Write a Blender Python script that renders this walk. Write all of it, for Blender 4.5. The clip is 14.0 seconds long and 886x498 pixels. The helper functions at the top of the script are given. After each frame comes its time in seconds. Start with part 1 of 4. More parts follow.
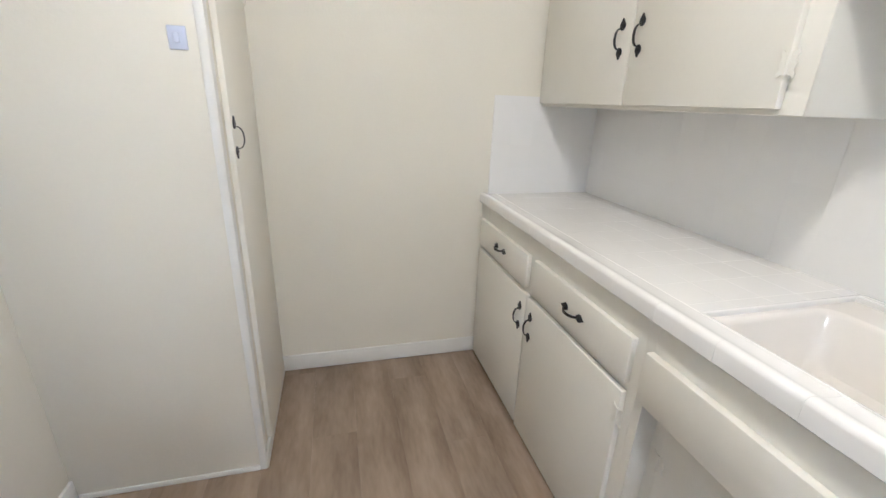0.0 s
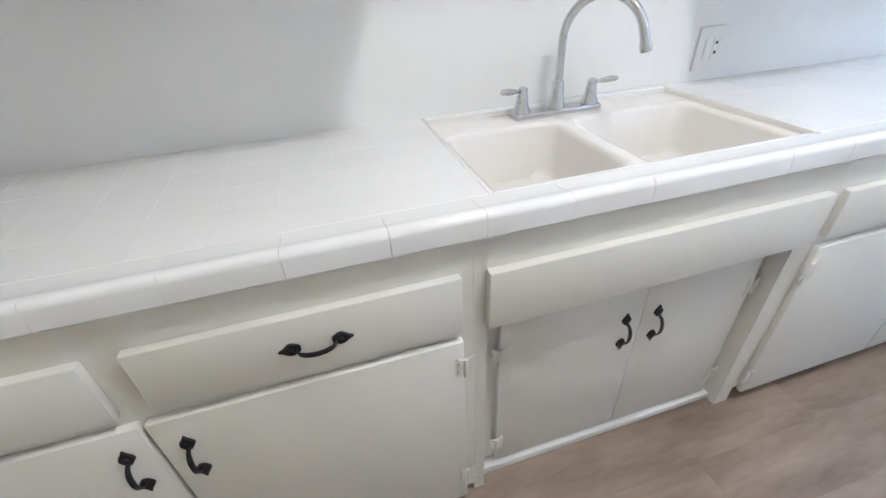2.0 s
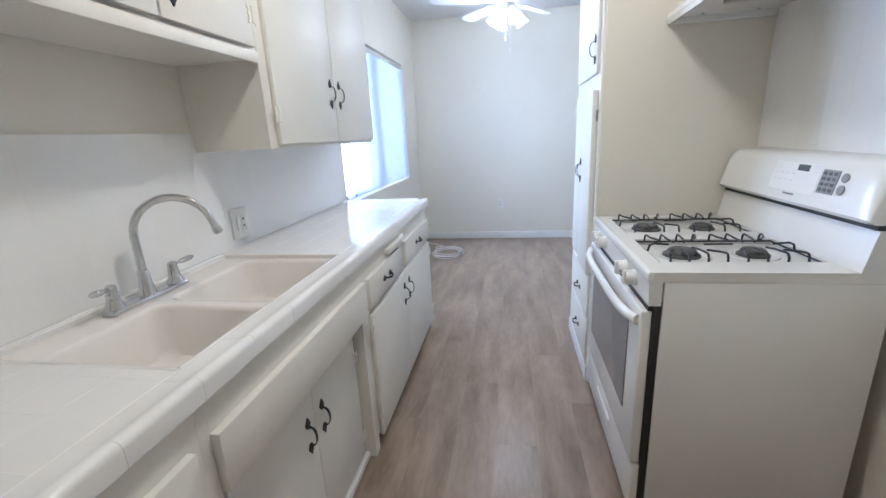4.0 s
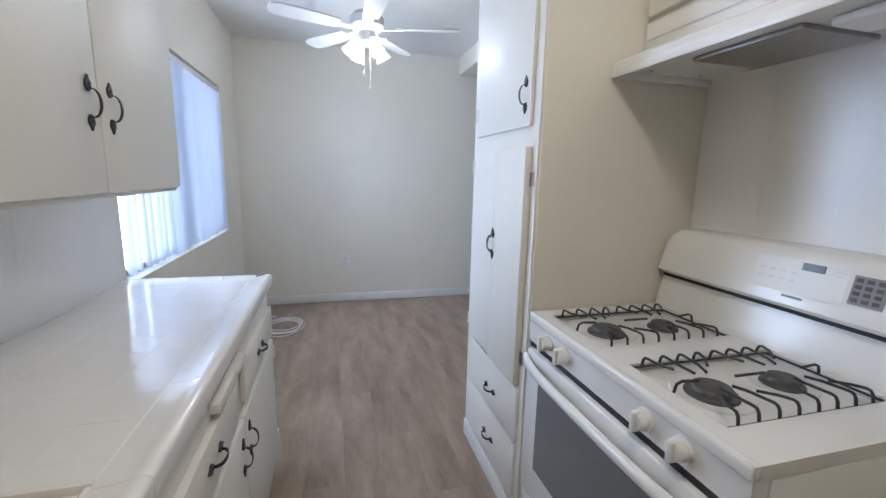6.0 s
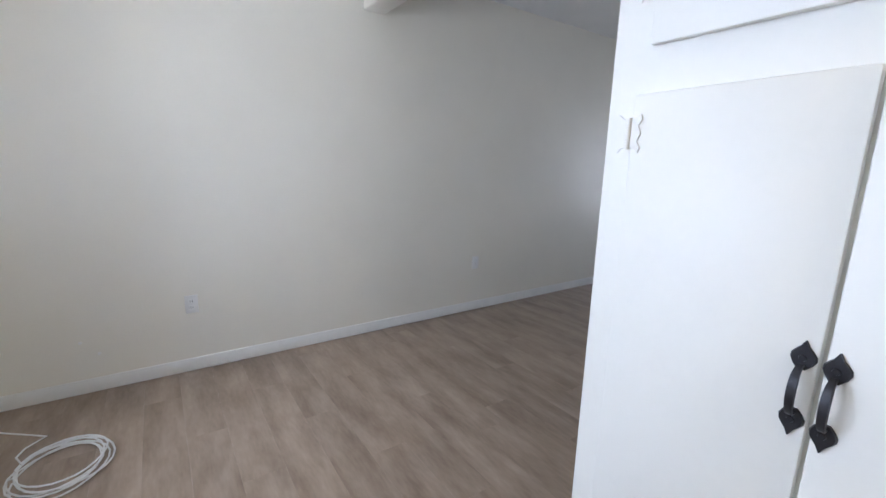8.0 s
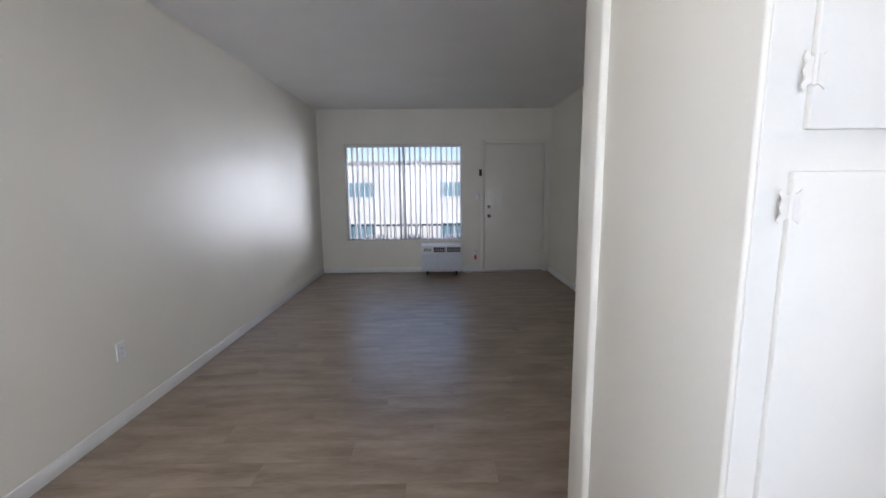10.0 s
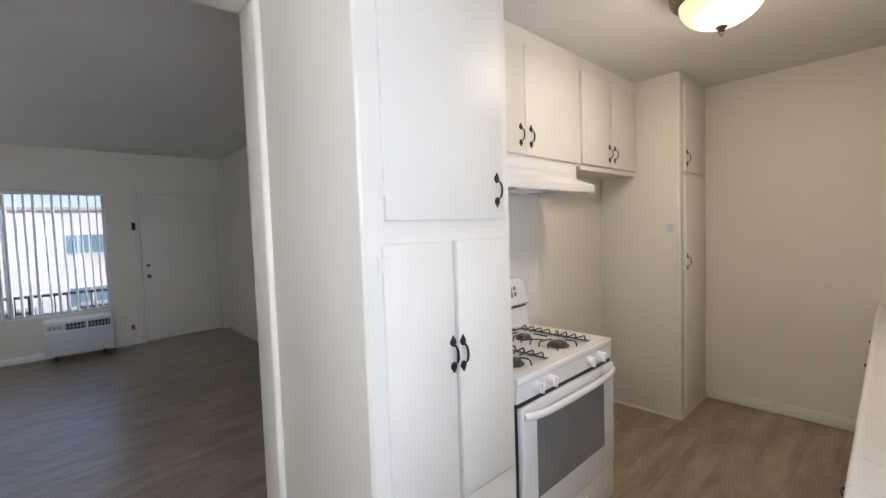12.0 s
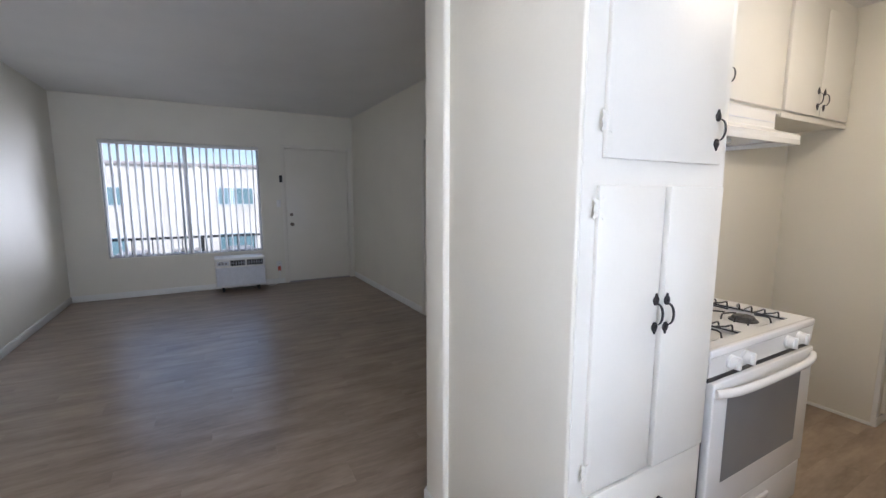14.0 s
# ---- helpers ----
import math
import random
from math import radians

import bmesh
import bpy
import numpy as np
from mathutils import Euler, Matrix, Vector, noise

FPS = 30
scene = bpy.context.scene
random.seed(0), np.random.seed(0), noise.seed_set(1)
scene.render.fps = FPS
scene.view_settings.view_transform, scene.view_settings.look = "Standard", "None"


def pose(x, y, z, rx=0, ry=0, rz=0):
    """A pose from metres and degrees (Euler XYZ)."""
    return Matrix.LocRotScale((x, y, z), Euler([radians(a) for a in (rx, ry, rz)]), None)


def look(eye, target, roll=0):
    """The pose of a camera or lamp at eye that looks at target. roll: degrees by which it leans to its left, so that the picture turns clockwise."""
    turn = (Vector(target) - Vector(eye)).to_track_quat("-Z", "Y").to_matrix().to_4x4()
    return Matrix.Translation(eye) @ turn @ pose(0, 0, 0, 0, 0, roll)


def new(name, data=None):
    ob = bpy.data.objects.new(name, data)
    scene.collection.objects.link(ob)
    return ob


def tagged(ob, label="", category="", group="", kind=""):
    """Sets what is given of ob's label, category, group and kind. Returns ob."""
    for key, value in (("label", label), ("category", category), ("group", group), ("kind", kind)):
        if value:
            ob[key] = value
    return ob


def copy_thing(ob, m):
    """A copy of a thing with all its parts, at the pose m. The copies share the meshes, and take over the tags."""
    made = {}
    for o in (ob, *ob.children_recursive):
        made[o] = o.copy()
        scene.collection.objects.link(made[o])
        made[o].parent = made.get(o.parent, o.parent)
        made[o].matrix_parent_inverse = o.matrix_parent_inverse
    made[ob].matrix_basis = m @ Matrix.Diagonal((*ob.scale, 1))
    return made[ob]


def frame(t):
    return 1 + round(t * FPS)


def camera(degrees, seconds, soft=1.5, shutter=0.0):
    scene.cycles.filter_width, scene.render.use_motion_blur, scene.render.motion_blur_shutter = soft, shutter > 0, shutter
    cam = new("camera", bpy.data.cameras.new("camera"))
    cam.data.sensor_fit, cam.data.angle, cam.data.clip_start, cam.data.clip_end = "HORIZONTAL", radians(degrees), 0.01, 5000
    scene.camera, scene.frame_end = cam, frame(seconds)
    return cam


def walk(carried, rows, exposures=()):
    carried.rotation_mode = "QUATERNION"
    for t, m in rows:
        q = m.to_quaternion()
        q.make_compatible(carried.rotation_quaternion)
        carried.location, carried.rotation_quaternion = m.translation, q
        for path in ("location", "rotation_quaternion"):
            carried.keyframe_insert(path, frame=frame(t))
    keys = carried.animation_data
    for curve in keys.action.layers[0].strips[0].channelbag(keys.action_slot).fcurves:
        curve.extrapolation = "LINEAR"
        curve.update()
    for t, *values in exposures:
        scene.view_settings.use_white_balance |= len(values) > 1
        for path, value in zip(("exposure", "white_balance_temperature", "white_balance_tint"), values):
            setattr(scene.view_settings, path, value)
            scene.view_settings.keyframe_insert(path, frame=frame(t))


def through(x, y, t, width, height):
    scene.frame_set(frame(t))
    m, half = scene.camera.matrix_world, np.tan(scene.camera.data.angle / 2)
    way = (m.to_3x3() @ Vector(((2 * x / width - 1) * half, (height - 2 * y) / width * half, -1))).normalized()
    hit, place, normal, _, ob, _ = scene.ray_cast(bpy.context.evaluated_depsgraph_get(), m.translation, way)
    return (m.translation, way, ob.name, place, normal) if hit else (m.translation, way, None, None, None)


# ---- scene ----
cam = camera(93.5, 14.0)

PATH = [
    (0, (-1.278, -1.926, 1.314), (-0.796, -0.103, 0.647), 2.0),
    (0.5, (-1.265, -1.609, 1.276), (-0.478, 0.045, 0.471), 1.0),
    (1, (-1.254, -1.329, 1.248), (0.061, -0.198, 0.252), 0.4),
    (1.5, (-1.263, -1.099, 1.247), (0.378, -0.753, 0.157), -1.2),
    (2, (-1.138, -0.997, 1.235), (0.459, -1.436, 0.114), -3.2),
    (2.5, (-1.024, -0.862, 1.242), (0.18, -2.013, 0.135), -2.7),
    (3, (-1.018, -0.7, 1.251), (-0.282, -2.252, 0.227), -3.0),
    (3.5, (-1.079, -0.63, 1.271), (-0.646, -2.404, 0.456), -3.5),
    (4, (-1.143, -0.644, 1.302), (-0.815, -2.545, 0.773), -2.9),
    (4.2, (-1.128, -0.645, 1.309), (-0.875, -2.585, 0.896), -1.8),
    (6.3, (-0.825, -1.587, 1.36), (-1.422, -3.465, 1.014), 1.4),
    (6.5, (-0.802, -1.726, 1.353), (-1.448, -3.582, 0.985), 1.6),
    (7, (-0.761, -2.099, 1.35), (-1.525, -3.907, 0.968), 2.0),
    (7.2, (-0.772, -2.238, 1.338), (-1.569, -4.032, 0.953), 1.9),
    (9.3, (-1.013, -3.7, 1.4), (-2.853, -4.395, 1.037), 0.4),
    (9.5, (-0.966, -3.754, 1.414), (-2.876, -4.234, 1.063), 0.1),
    (10, (-0.806, -3.887, 1.44), (-2.784, -3.859, 1.148), -0.5),
    (10.5, (-0.66, -3.874, 1.465), (-2.592, -3.413, 1.234), -1.0),
    (11, (-0.587, -3.852, 1.495), (-2.407, -3.039, 1.33), -1.3),
    (11.5, (-0.564, -3.906, 1.5), (-2.217, -2.787, 1.381), -1.8),
    (12, (-0.525, -3.962, 1.506), (-1.991, -2.606, 1.405), -2.0),
    (12.5, (-0.488, -4.009, 1.491), (-1.794, -2.498, 1.388), -1.6),
    (13, (-0.474, -4.054, 1.491), (-1.752, -2.52, 1.366), -1.1),
    (13.5, (-0.543, -4.107, 1.469), (-2.063, -2.819, 1.288), -0.3),
    (14, (-0.765, -4.161, 1.437), (-2.497, -3.195, 1.178), 0.1),
]
EXPOSURES = [(0, 1.26, 4850, 13), (1.2, 1.32, 4750, 13), (2.0, 1.24, 4600, 13), (3.0, 0.96, 4650, 13), (4.0, 0.70, 4750, 13), (6.5, 0.08, 5100, 13), (9.5, 0.54, 5500, 16), (10.2, 0.36, 5600, 16), (12.5, 0.30, 5650, 16), (14, 0.42, 5500, 16)]
walk(cam, [(t, look(eye, target, roll)) for t, eye, target, roll in PATH], EXPOSURES)

# ---- world, sun, lamps ----
world = bpy.data.worlds.new("world")
scene.world = world
world.use_nodes = True
wn, wl = world.node_tree.nodes, world.node_tree.links
sky = wn.new("ShaderNodeTexSky")
sky.sky_type, sky.sun_disc = "NISHITA", False
sky.sun_elevation, sky.sun_rotation = radians(50.7), radians(78)
wl.new(sky.outputs[0], wn["Background"].inputs[0])
wn["Background"].inputs[1].default_value = 0.15

sun_data = bpy.data.lights.new("sun", "SUN")
sun_data.energy, sun_data.angle, sun_data.color = 4.4, radians(0.5), (1.0, 0.95, 0.87)
sun = new("sun", sun_data)
sun.matrix_world = look((24, 5, 30), (0, 0, 0))


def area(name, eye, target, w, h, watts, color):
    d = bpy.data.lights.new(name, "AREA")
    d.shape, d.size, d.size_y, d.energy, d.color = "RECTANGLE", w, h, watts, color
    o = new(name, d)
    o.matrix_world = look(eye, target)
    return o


def bulb(name, at, watts, color, radius=0.04):
    d = bpy.data.lights.new(name, "POINT")
    d.energy, d.color, d.shadow_soft_size = watts, color, radius
    o = new(name, d)
    o.location = at
    return o


area("dining_window_daylight", (0.24, -4.345, 1.45), (-1, -4.345, 1.45), 2.0, 1.36, 62, (0.92, 0.96, 1.0))
# Unseen lamp added outside to one side, for light and sheen on the wall.
area("living_window_daylight", (-13.0, -1.45, 1.1), (-5.6, -5.2, 1.5), 3.0, 2.2, 280, (1.0, 0.975, 0.93))
# Unseen blue lamp added above the window for a sky reflection on the floor.
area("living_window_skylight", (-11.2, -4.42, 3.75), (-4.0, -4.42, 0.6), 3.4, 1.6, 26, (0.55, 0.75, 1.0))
bulb("kitchen_bulb", (-1.07, -1.675, 2.44), 8.2, (1.0, 0.81, 0.55), 0.12)
bowl_light = area("kitchen_bowl_light", (-1.07, -1.675, 2.495), (-1.07, -1.674, 1.0), 0.24, 0.24, 7.2, (1.0, 0.81, 0.55))
bulb("fan_bulb", (-1.115, -4.435, 2.13), 13, (1.0, 0.91, 0.77), 0.10)


# ---- materials ----
def mat(name, color, rough=0.5, metal=0.0, var=0.06, scale=6.0, fine=140.0, bump=0.15, depth=0.0006, stain=None, coat=0.0, vary=0.0, stretch=(1, 1, 1), spec=0.5):
    """Paint, metal or plastic with broad mottling, fine grain and a fine relief."""
    m = bpy.data.materials.new(name)
    m.use_nodes = True
    n, l = m.node_tree.nodes, m.node_tree.links
    b = n["Principled BSDF"]
    b.inputs["Metallic"].default_value = metal
    b.inputs["Coat Weight"].default_value = coat
    b.inputs["Specular IOR Level"].default_value = spec
    geo = n.new("ShaderNodeNewGeometry")
    mp = n.new("ShaderNodeMapping")
    mp.inputs["Scale"].default_value = stretch
    l.new(geo.outputs["Position"], mp.inputs[0])
    big, small = n.new("ShaderNodeTexNoise"), n.new("ShaderNodeTexNoise")
    for t, s, d in ((big, scale, 4), (small, fine, 3)):
        t.inputs["Scale"].default_value, t.inputs["Detail"].default_value = s, d
        l.new(mp.outputs[0], t.inputs["Vector"])
    mix = n.new("ShaderNodeMix")
    mix.data_type = "RGBA"
    dark = stain or tuple(c * (1 - 2 * var) for c in color)
    mix.inputs["A"].default_value = (*dark, 1)
    mix.inputs["B"].default_value = (*color, 1)
    ramp = n.new("ShaderNodeMapRange")
    ramp.inputs["From Min"].default_value, ramp.inputs["From Max"].default_value = 0.30, 0.62
    add = n.new("ShaderNodeMath")
    add.operation = "MULTIPLY_ADD"
    add.inputs[1].default_value = 0.25
    l.new(small.outputs["Fac"], add.inputs[0])
    l.new(big.outputs["Fac"], add.inputs[2])
    sub = n.new("ShaderNodeMath")
    sub.operation = "SUBTRACT"
    sub.inputs[1].default_value = 0.125
    l.new(add.outputs[0], sub.inputs[0])
    l.new(sub.outputs[0], ramp.inputs["Value"])
    l.new(ramp.outputs[0], mix.inputs["Factor"])
    out = mix.outputs["Result"]
    if vary:
        info = n.new("ShaderNodeObjectInfo")
        hsv = n.new("ShaderNodeHueSaturation")
        r = n.new("ShaderNodeMapRange")
        r.inputs["To Min"].default_value, r.inputs["To Max"].default_value = 1 - vary, 1 + vary
        l.new(info.outputs["Random"], r.inputs["Value"])
        l.new(r.outputs[0], hsv.inputs["Value"])
        l.new(out, hsv.inputs["Color"])
        out = hsv.outputs[0]
    l.new(out, b.inputs["Base Color"])
    rr = n.new("ShaderNodeMapRange")
    rr.inputs["To Min"].default_value, rr.inputs["To Max"].default_value = max(0.02, rough * 0.85), min(1, rough * 1.15)
    l.new(big.outputs["Fac"], rr.inputs["Value"])
    l.new(rr.outputs[0], b.inputs["Roughness"])
    if bump:
        bp = n.new("ShaderNodeBump")
        bp.inputs["Strength"].default_value, bp.inputs["Distance"].default_value = bump, depth
        l.new(small.outputs["Fac"], bp.inputs["Height"])
        l.new(bp.outputs[0], b.inputs["Normal"])
    return m


def glow(name, color, strength):
    m = bpy.data.materials.new(name)
    m.use_nodes = True
    b = m.node_tree.nodes["Principled BSDF"]
    b.inputs["Base Color"].default_value = (*color, 1)
    b.inputs["Emission Color"].default_value = (*color, 1)
    b.inputs["Emission Strength"].default_value = strength
    b.inputs["Roughness"].default_value = 0.3
    return m


WALL = mat("cream_wall_paint", (0.80, 0.765, 0.667), 0.385, var=0.02, scale=1.6, fine=90, bump=0.35, depth=0.0015, spec=0.2)
CEIL = mat("white_ceiling_paint", (0.78, 0.765, 0.73), 0.8, var=0.025, scale=2.0, fine=60, bump=0.5, depth=0.003)
TRIM = mat("white_trim_gloss", (0.82, 0.81, 0.77), 0.3, var=0.03, scale=5, fine=120, bump=0.15)
CAB = mat("cabinet_cream_enamel", (0.80, 0.775, 0.70), 0.46, var=0.02, scale=3, fine=80, bump=0.25, depth=0.0008)
# Cabinet cream darkened, with the toe recess's shade put into the colour.
CAB_SHADE = mat("cabinet_cream_painted_shade", (0.62, 0.58, 0.48), 0.6, var=0.06, scale=4)
TILE = mat("white_glazed_tile", (0.85, 0.835, 0.81), 0.16, var=0.012, scale=3, fine=40, bump=0.10, depth=0.001, vary=0.012, coat=0.2)
WTILE = mat("white_glazed_wall_tile", (0.85, 0.84, 0.82), 0.2, var=0.012, scale=3, fine=40, bump=0.10, depth=0.001, vary=0.008)
GROUT = mat("pale_grout", (0.84, 0.825, 0.795), 0.5, var=0.03, scale=20)
SINK = mat("cream_porcelain", (0.84, 0.80, 0.745), 0.12, var=0.015, scale=4, fine=60, bump=0.03, coat=0.4)
CHROME = mat("chrome", (0.64, 0.65, 0.66), 0.12, metal=1.0, var=0.05, scale=30, bump=0.02)
STEEL = mat("worn_hinge_steel", (0.40, 0.39, 0.38), 0.35, metal=1.0, var=0.1, scale=40)
IRON = mat("black_iron", (0.034, 0.033, 0.037), 0.34, metal=0.45, var=0.2, scale=60, fine=300, bump=0.3)
GRATE = mat("dark_grey_grate_enamel", (0.045, 0.046, 0.052), 0.35, var=0.15, scale=50, fine=300, bump=0.2)
ENAMEL = mat("white_stove_enamel", (0.83, 0.825, 0.80), 0.18, var=0.012, scale=4, fine=50, bump=0.04, coat=0.3)
PLASTIC = mat("white_plastic", (0.80, 0.79, 0.76), 0.32, var=0.02, scale=10, bump=0.08)
OVENGLASS = mat("grey_oven_glass", (0.20, 0.205, 0.21), 0.12, var=0.04, scale=3, bump=0.0, coat=0.3)
BLACK = mat("black_rubber", (0.02, 0.02, 0.021), 0.5, var=0.1, scale=20)
BURNER = mat("burner_grey", (0.13, 0.125, 0.12), 0.5, metal=0.4, var=0.2, scale=40)
BRONZE = mat("brushed_bronze", (0.22, 0.18, 0.14), 0.38, metal=0.9, var=0.12, scale=30)
GREYPLASTIC = mat("pale_blue_plastic", (0.62, 0.66, 0.80), 0.4, var=0.03, scale=20)
ALU = mat("window_aluminium", (0.42, 0.42, 0.43), 0.4, metal=0.8, var=0.08, scale=20)
DOORP = mat("door_cream_paint", (0.78, 0.745, 0.66), 0.38, var=0.02, scale=2, fine=70, bump=0.2)
CABLE = mat("white_coax_cable", (0.80, 0.80, 0.78), 0.4, var=0.04, scale=30)
DISPLAY = mat("display_grey", (0.07, 0.085, 0.09), 0.2, var=0.05)
INK = mat("grey_print", (0.25, 0.25, 0.26), 0.5, var=0.05)
RED = mat("red_tag_plastic", (0.55, 0.10, 0.06), 0.4, var=0.05)
ACGREY = mat("aircon_grille_grey", (0.66, 0.68, 0.74), 0.45, var=0.04, scale=20)
FACADE = mat("pale_stucco", (0.83, 0.77, 0.66), 0.9, var=0.06, scale=0.5, fine=8, bump=0.4, depth=0.02)
ROOF = mat("roof_gravel", (0.52, 0.47, 0.43), 0.9, var=0.1, scale=1, fine=20)
ASPHALT = mat("asphalt", (0.055, 0.055, 0.058), 0.9, var=0.12, scale=0.6, fine=12)
# Opaque panes; the pale sky reflection is put into this base colour.
FARGLASS = mat("far_glass_sky_reflection", (0.20, 0.32, 0.34), 0.1, var=0.1, scale=1)
CARPAINT = mat("dark_car_paint", (0.05, 0.055, 0.065), 0.25, var=0.1, scale=2, coat=0.5)


def glass_mat():
    m = bpy.data.materials.new("clear_glass")
    m.use_nodes = True
    b = m.node_tree.nodes["Principled BSDF"]
    b.inputs["Transmission Weight"].default_value = 1
    b.inputs["Roughness"].default_value = 0.0
    b.inputs["IOR"].default_value = 1.45
    return m


GLASS = glass_mat()


def blind_mat(name, color, through):
    m = bpy.data.materials.new(name)
    m.use_nodes = True
    n, l = m.node_tree.nodes, m.node_tree.links
    b = n["Principled BSDF"]
    b.inputs["Base Color"].default_value = (*color, 1)
    b.inputs["Roughness"].default_value = 0.5
    tr = n.new("ShaderNodeBsdfTranslucent")
    tr.inputs["Color"].default_value = (*color, 1)
    mx = n.new("ShaderNodeMixShader")
    mx.inputs[0].default_value = through
    l.new(b.outputs[0], mx.inputs[1])
    l.new(tr.outputs[0], mx.inputs[2])
    l.new(mx.outputs[0], n["Material Output"].inputs[0])
    return m


BLIND = blind_mat("translucent_blind_vinyl", (0.50, 0.535, 0.61), 0.22)
BLIND_OPEN = blind_mat("thick_blind_vinyl", (0.66, 0.66, 0.66), 0.32)


def plank_mat():
    m = bpy.data.materials.new("grey_brown_vinyl_plank")
    m.use_nodes = True
    n, l = m.node_tree.nodes, m.node_tree.links
    b = n["Principled BSDF"]
    geo, info = n.new("ShaderNodeNewGeometry"), n.new("ShaderNodeObjectInfo")
    off = n.new("ShaderNodeVectorMath")
    off.operation = "MULTIPLY_ADD"
    comb = n.new("ShaderNodeCombineXYZ")
    for k in range(3):
        l.new(info.outputs["Random"], comb.inputs[k])
    off.inputs[1].default_value = (31, 47, 0)
    l.new(comb.outputs[0], off.inputs[0])
    l.new(geo.outputs["Position"], off.inputs[2])
    mp = n.new("ShaderNodeMapping")
    mp.inputs["Scale"].default_value = (9, 2.0, 1)
    l.new(off.outputs[0], mp.inputs[0])
    g1, g2, g3 = (n.new("ShaderNodeTexNoise") for _ in range(3))
    g1.inputs["Scale"].default_value, g1.inputs["Detail"].default_value, g1.inputs["Distortion"].default_value = 1.0, 5, 0.2
    g2.inputs["Scale"].default_value, g2.inputs["Detail"].default_value = 7.0, 4
    g3.inputs["Scale"].default_value, g3.inputs["Detail"].default_value = 2.2, 3
    l.new(mp.outputs[0], g1.inputs["Vector"])
    l.new(mp.outputs[0], g2.inputs["Vector"])
    l.new(geo.outputs["Position"], g3.inputs["Vector"])
    span = n.new("ShaderNodeMapRange")
    span.inputs["From Min"].default_value, span.inputs["From Max"].default_value = 0.25, 0.78
    ramp = n.new("ShaderNodeMix")
    ramp.data_type = "RGBA"
    ramp.inputs["A"].default_value = (0.190, 0.138, 0.096, 1)
    ramp.inputs["B"].default_value = (0.408, 0.318, 0.236, 1)
    l.new(span.outputs[0], ramp.inputs["Factor"])
    a = n.new("ShaderNodeMath")
    a.operation = "MULTIPLY_ADD"
    a.inputs[1].default_value = 0.32
    l.new(g2.outputs["Fac"], a.inputs[0])
    l.new(g1.outputs["Fac"], a.inputs[2])
    s = n.new("ShaderNodeMath")
    s.operation = "MULTIPLY_ADD"
    s.inputs[1].default_value = 0.25
    l.new(g3.outputs["Fac"], s.inputs[0])
    l.new(a.outputs[0], s.inputs[2])
    s2 = n.new("ShaderNodeMath")
    s2.operation = "SUBTRACT"
    s2.inputs[1].default_value = 0.285
    l.new(s.outputs[0], s2.inputs[0])
    l.new(s2.outputs[0], span.inputs["Value"])
    hsv = n.new("ShaderNodeHueSaturation")
    r = n.new("ShaderNodeMapRange")
    r.inputs["To Min"].default_value, r.inputs["To Max"].default_value = 0.97, 1.03
    l.new(info.outputs["Random"], r.inputs["Value"])
    l.new(r.outputs[0], hsv.inputs["Value"])
    l.new(ramp.outputs["Result"], hsv.inputs["Color"])
    l.new(hsv.outputs[0], b.inputs["Base Color"])
    rr = n.new("ShaderNodeMapRange")
    rr.inputs["To Min"].default_value, rr.inputs["To Max"].default_value = 0.262, 0.318
    l.new(g1.outputs["Fac"], rr.inputs["Value"])
    l.new(rr.outputs[0], b.inputs["Roughness"])
    bp = n.new("ShaderNodeBump")
    bp.inputs["Strength"].default_value, bp.inputs["Distance"].default_value = 0.12, 0.001
    l.new(g2.outputs["Fac"], bp.inputs["Height"])
    l.new(bp.outputs[0], b.inputs["Normal"])
    return m


PLANK = plank_mat()


# ---- building helpers ----
def bbox(bm, x0, x1, y0, y1, z0, z1, bevel=0.0, seg=2):
    """A box from corner to corner, its edges rounded."""
    r = bmesh.ops.create_cube(bm, size=1.0)
    vs = r["verts"]
    bmesh.ops.scale(bm, vec=(abs(x1 - x0), abs(y1 - y0), abs(z1 - z0)), verts=vs)
    bmesh.ops.translate(bm, vec=((x0 + x1) / 2, (y0 + y1) / 2, (z0 + z1) / 2), verts=vs)
    if bevel:
        es = list({e for v in vs for e in v.link_edges})
        bmesh.ops.bevel(bm, geom=es, offset=bevel, segments=seg, affect="EDGES", profile=0.5)
    return bm


def B(x0, x1, y0, y1, z0, z1, bevel=0.0, seg=2):
    return bbox(bmesh.new(), x0, x1, y0, y1, z0, z1, bevel, seg)


def cyl(bm, at, axis, radius, length, seg=24, r2=None, bevel=0.0):
    """A round bar or cone that starts at a point and runs along an axis."""
    r = bmesh.ops.create_cone(bm, cap_ends=True, segments=seg, radius1=radius, radius2=radius if r2 is None else r2, depth=length)
    q = Vector((0, 0, 1)).rotation_difference(Vector(axis).normalized()).to_matrix().to_4x4()
    vs = r["verts"]
    if bevel:
        es = [e for e in {e for v in vs for e in v.link_edges} if len(e.link_faces) == 2 and any(len(f.verts) > 4 for f in e.link_faces)]
        vs = list({v for f in bmesh.ops.bevel(bm, geom=es, offset=bevel, segments=2, affect="EDGES", profile=0.5)["faces"] for v in f.verts} | {v for v in vs if v.is_valid})
    bmesh.ops.transform(bm, matrix=Matrix.Translation(Vector(at) + Vector(axis).normalized() * length / 2) @ q, verts=vs)
    return bm


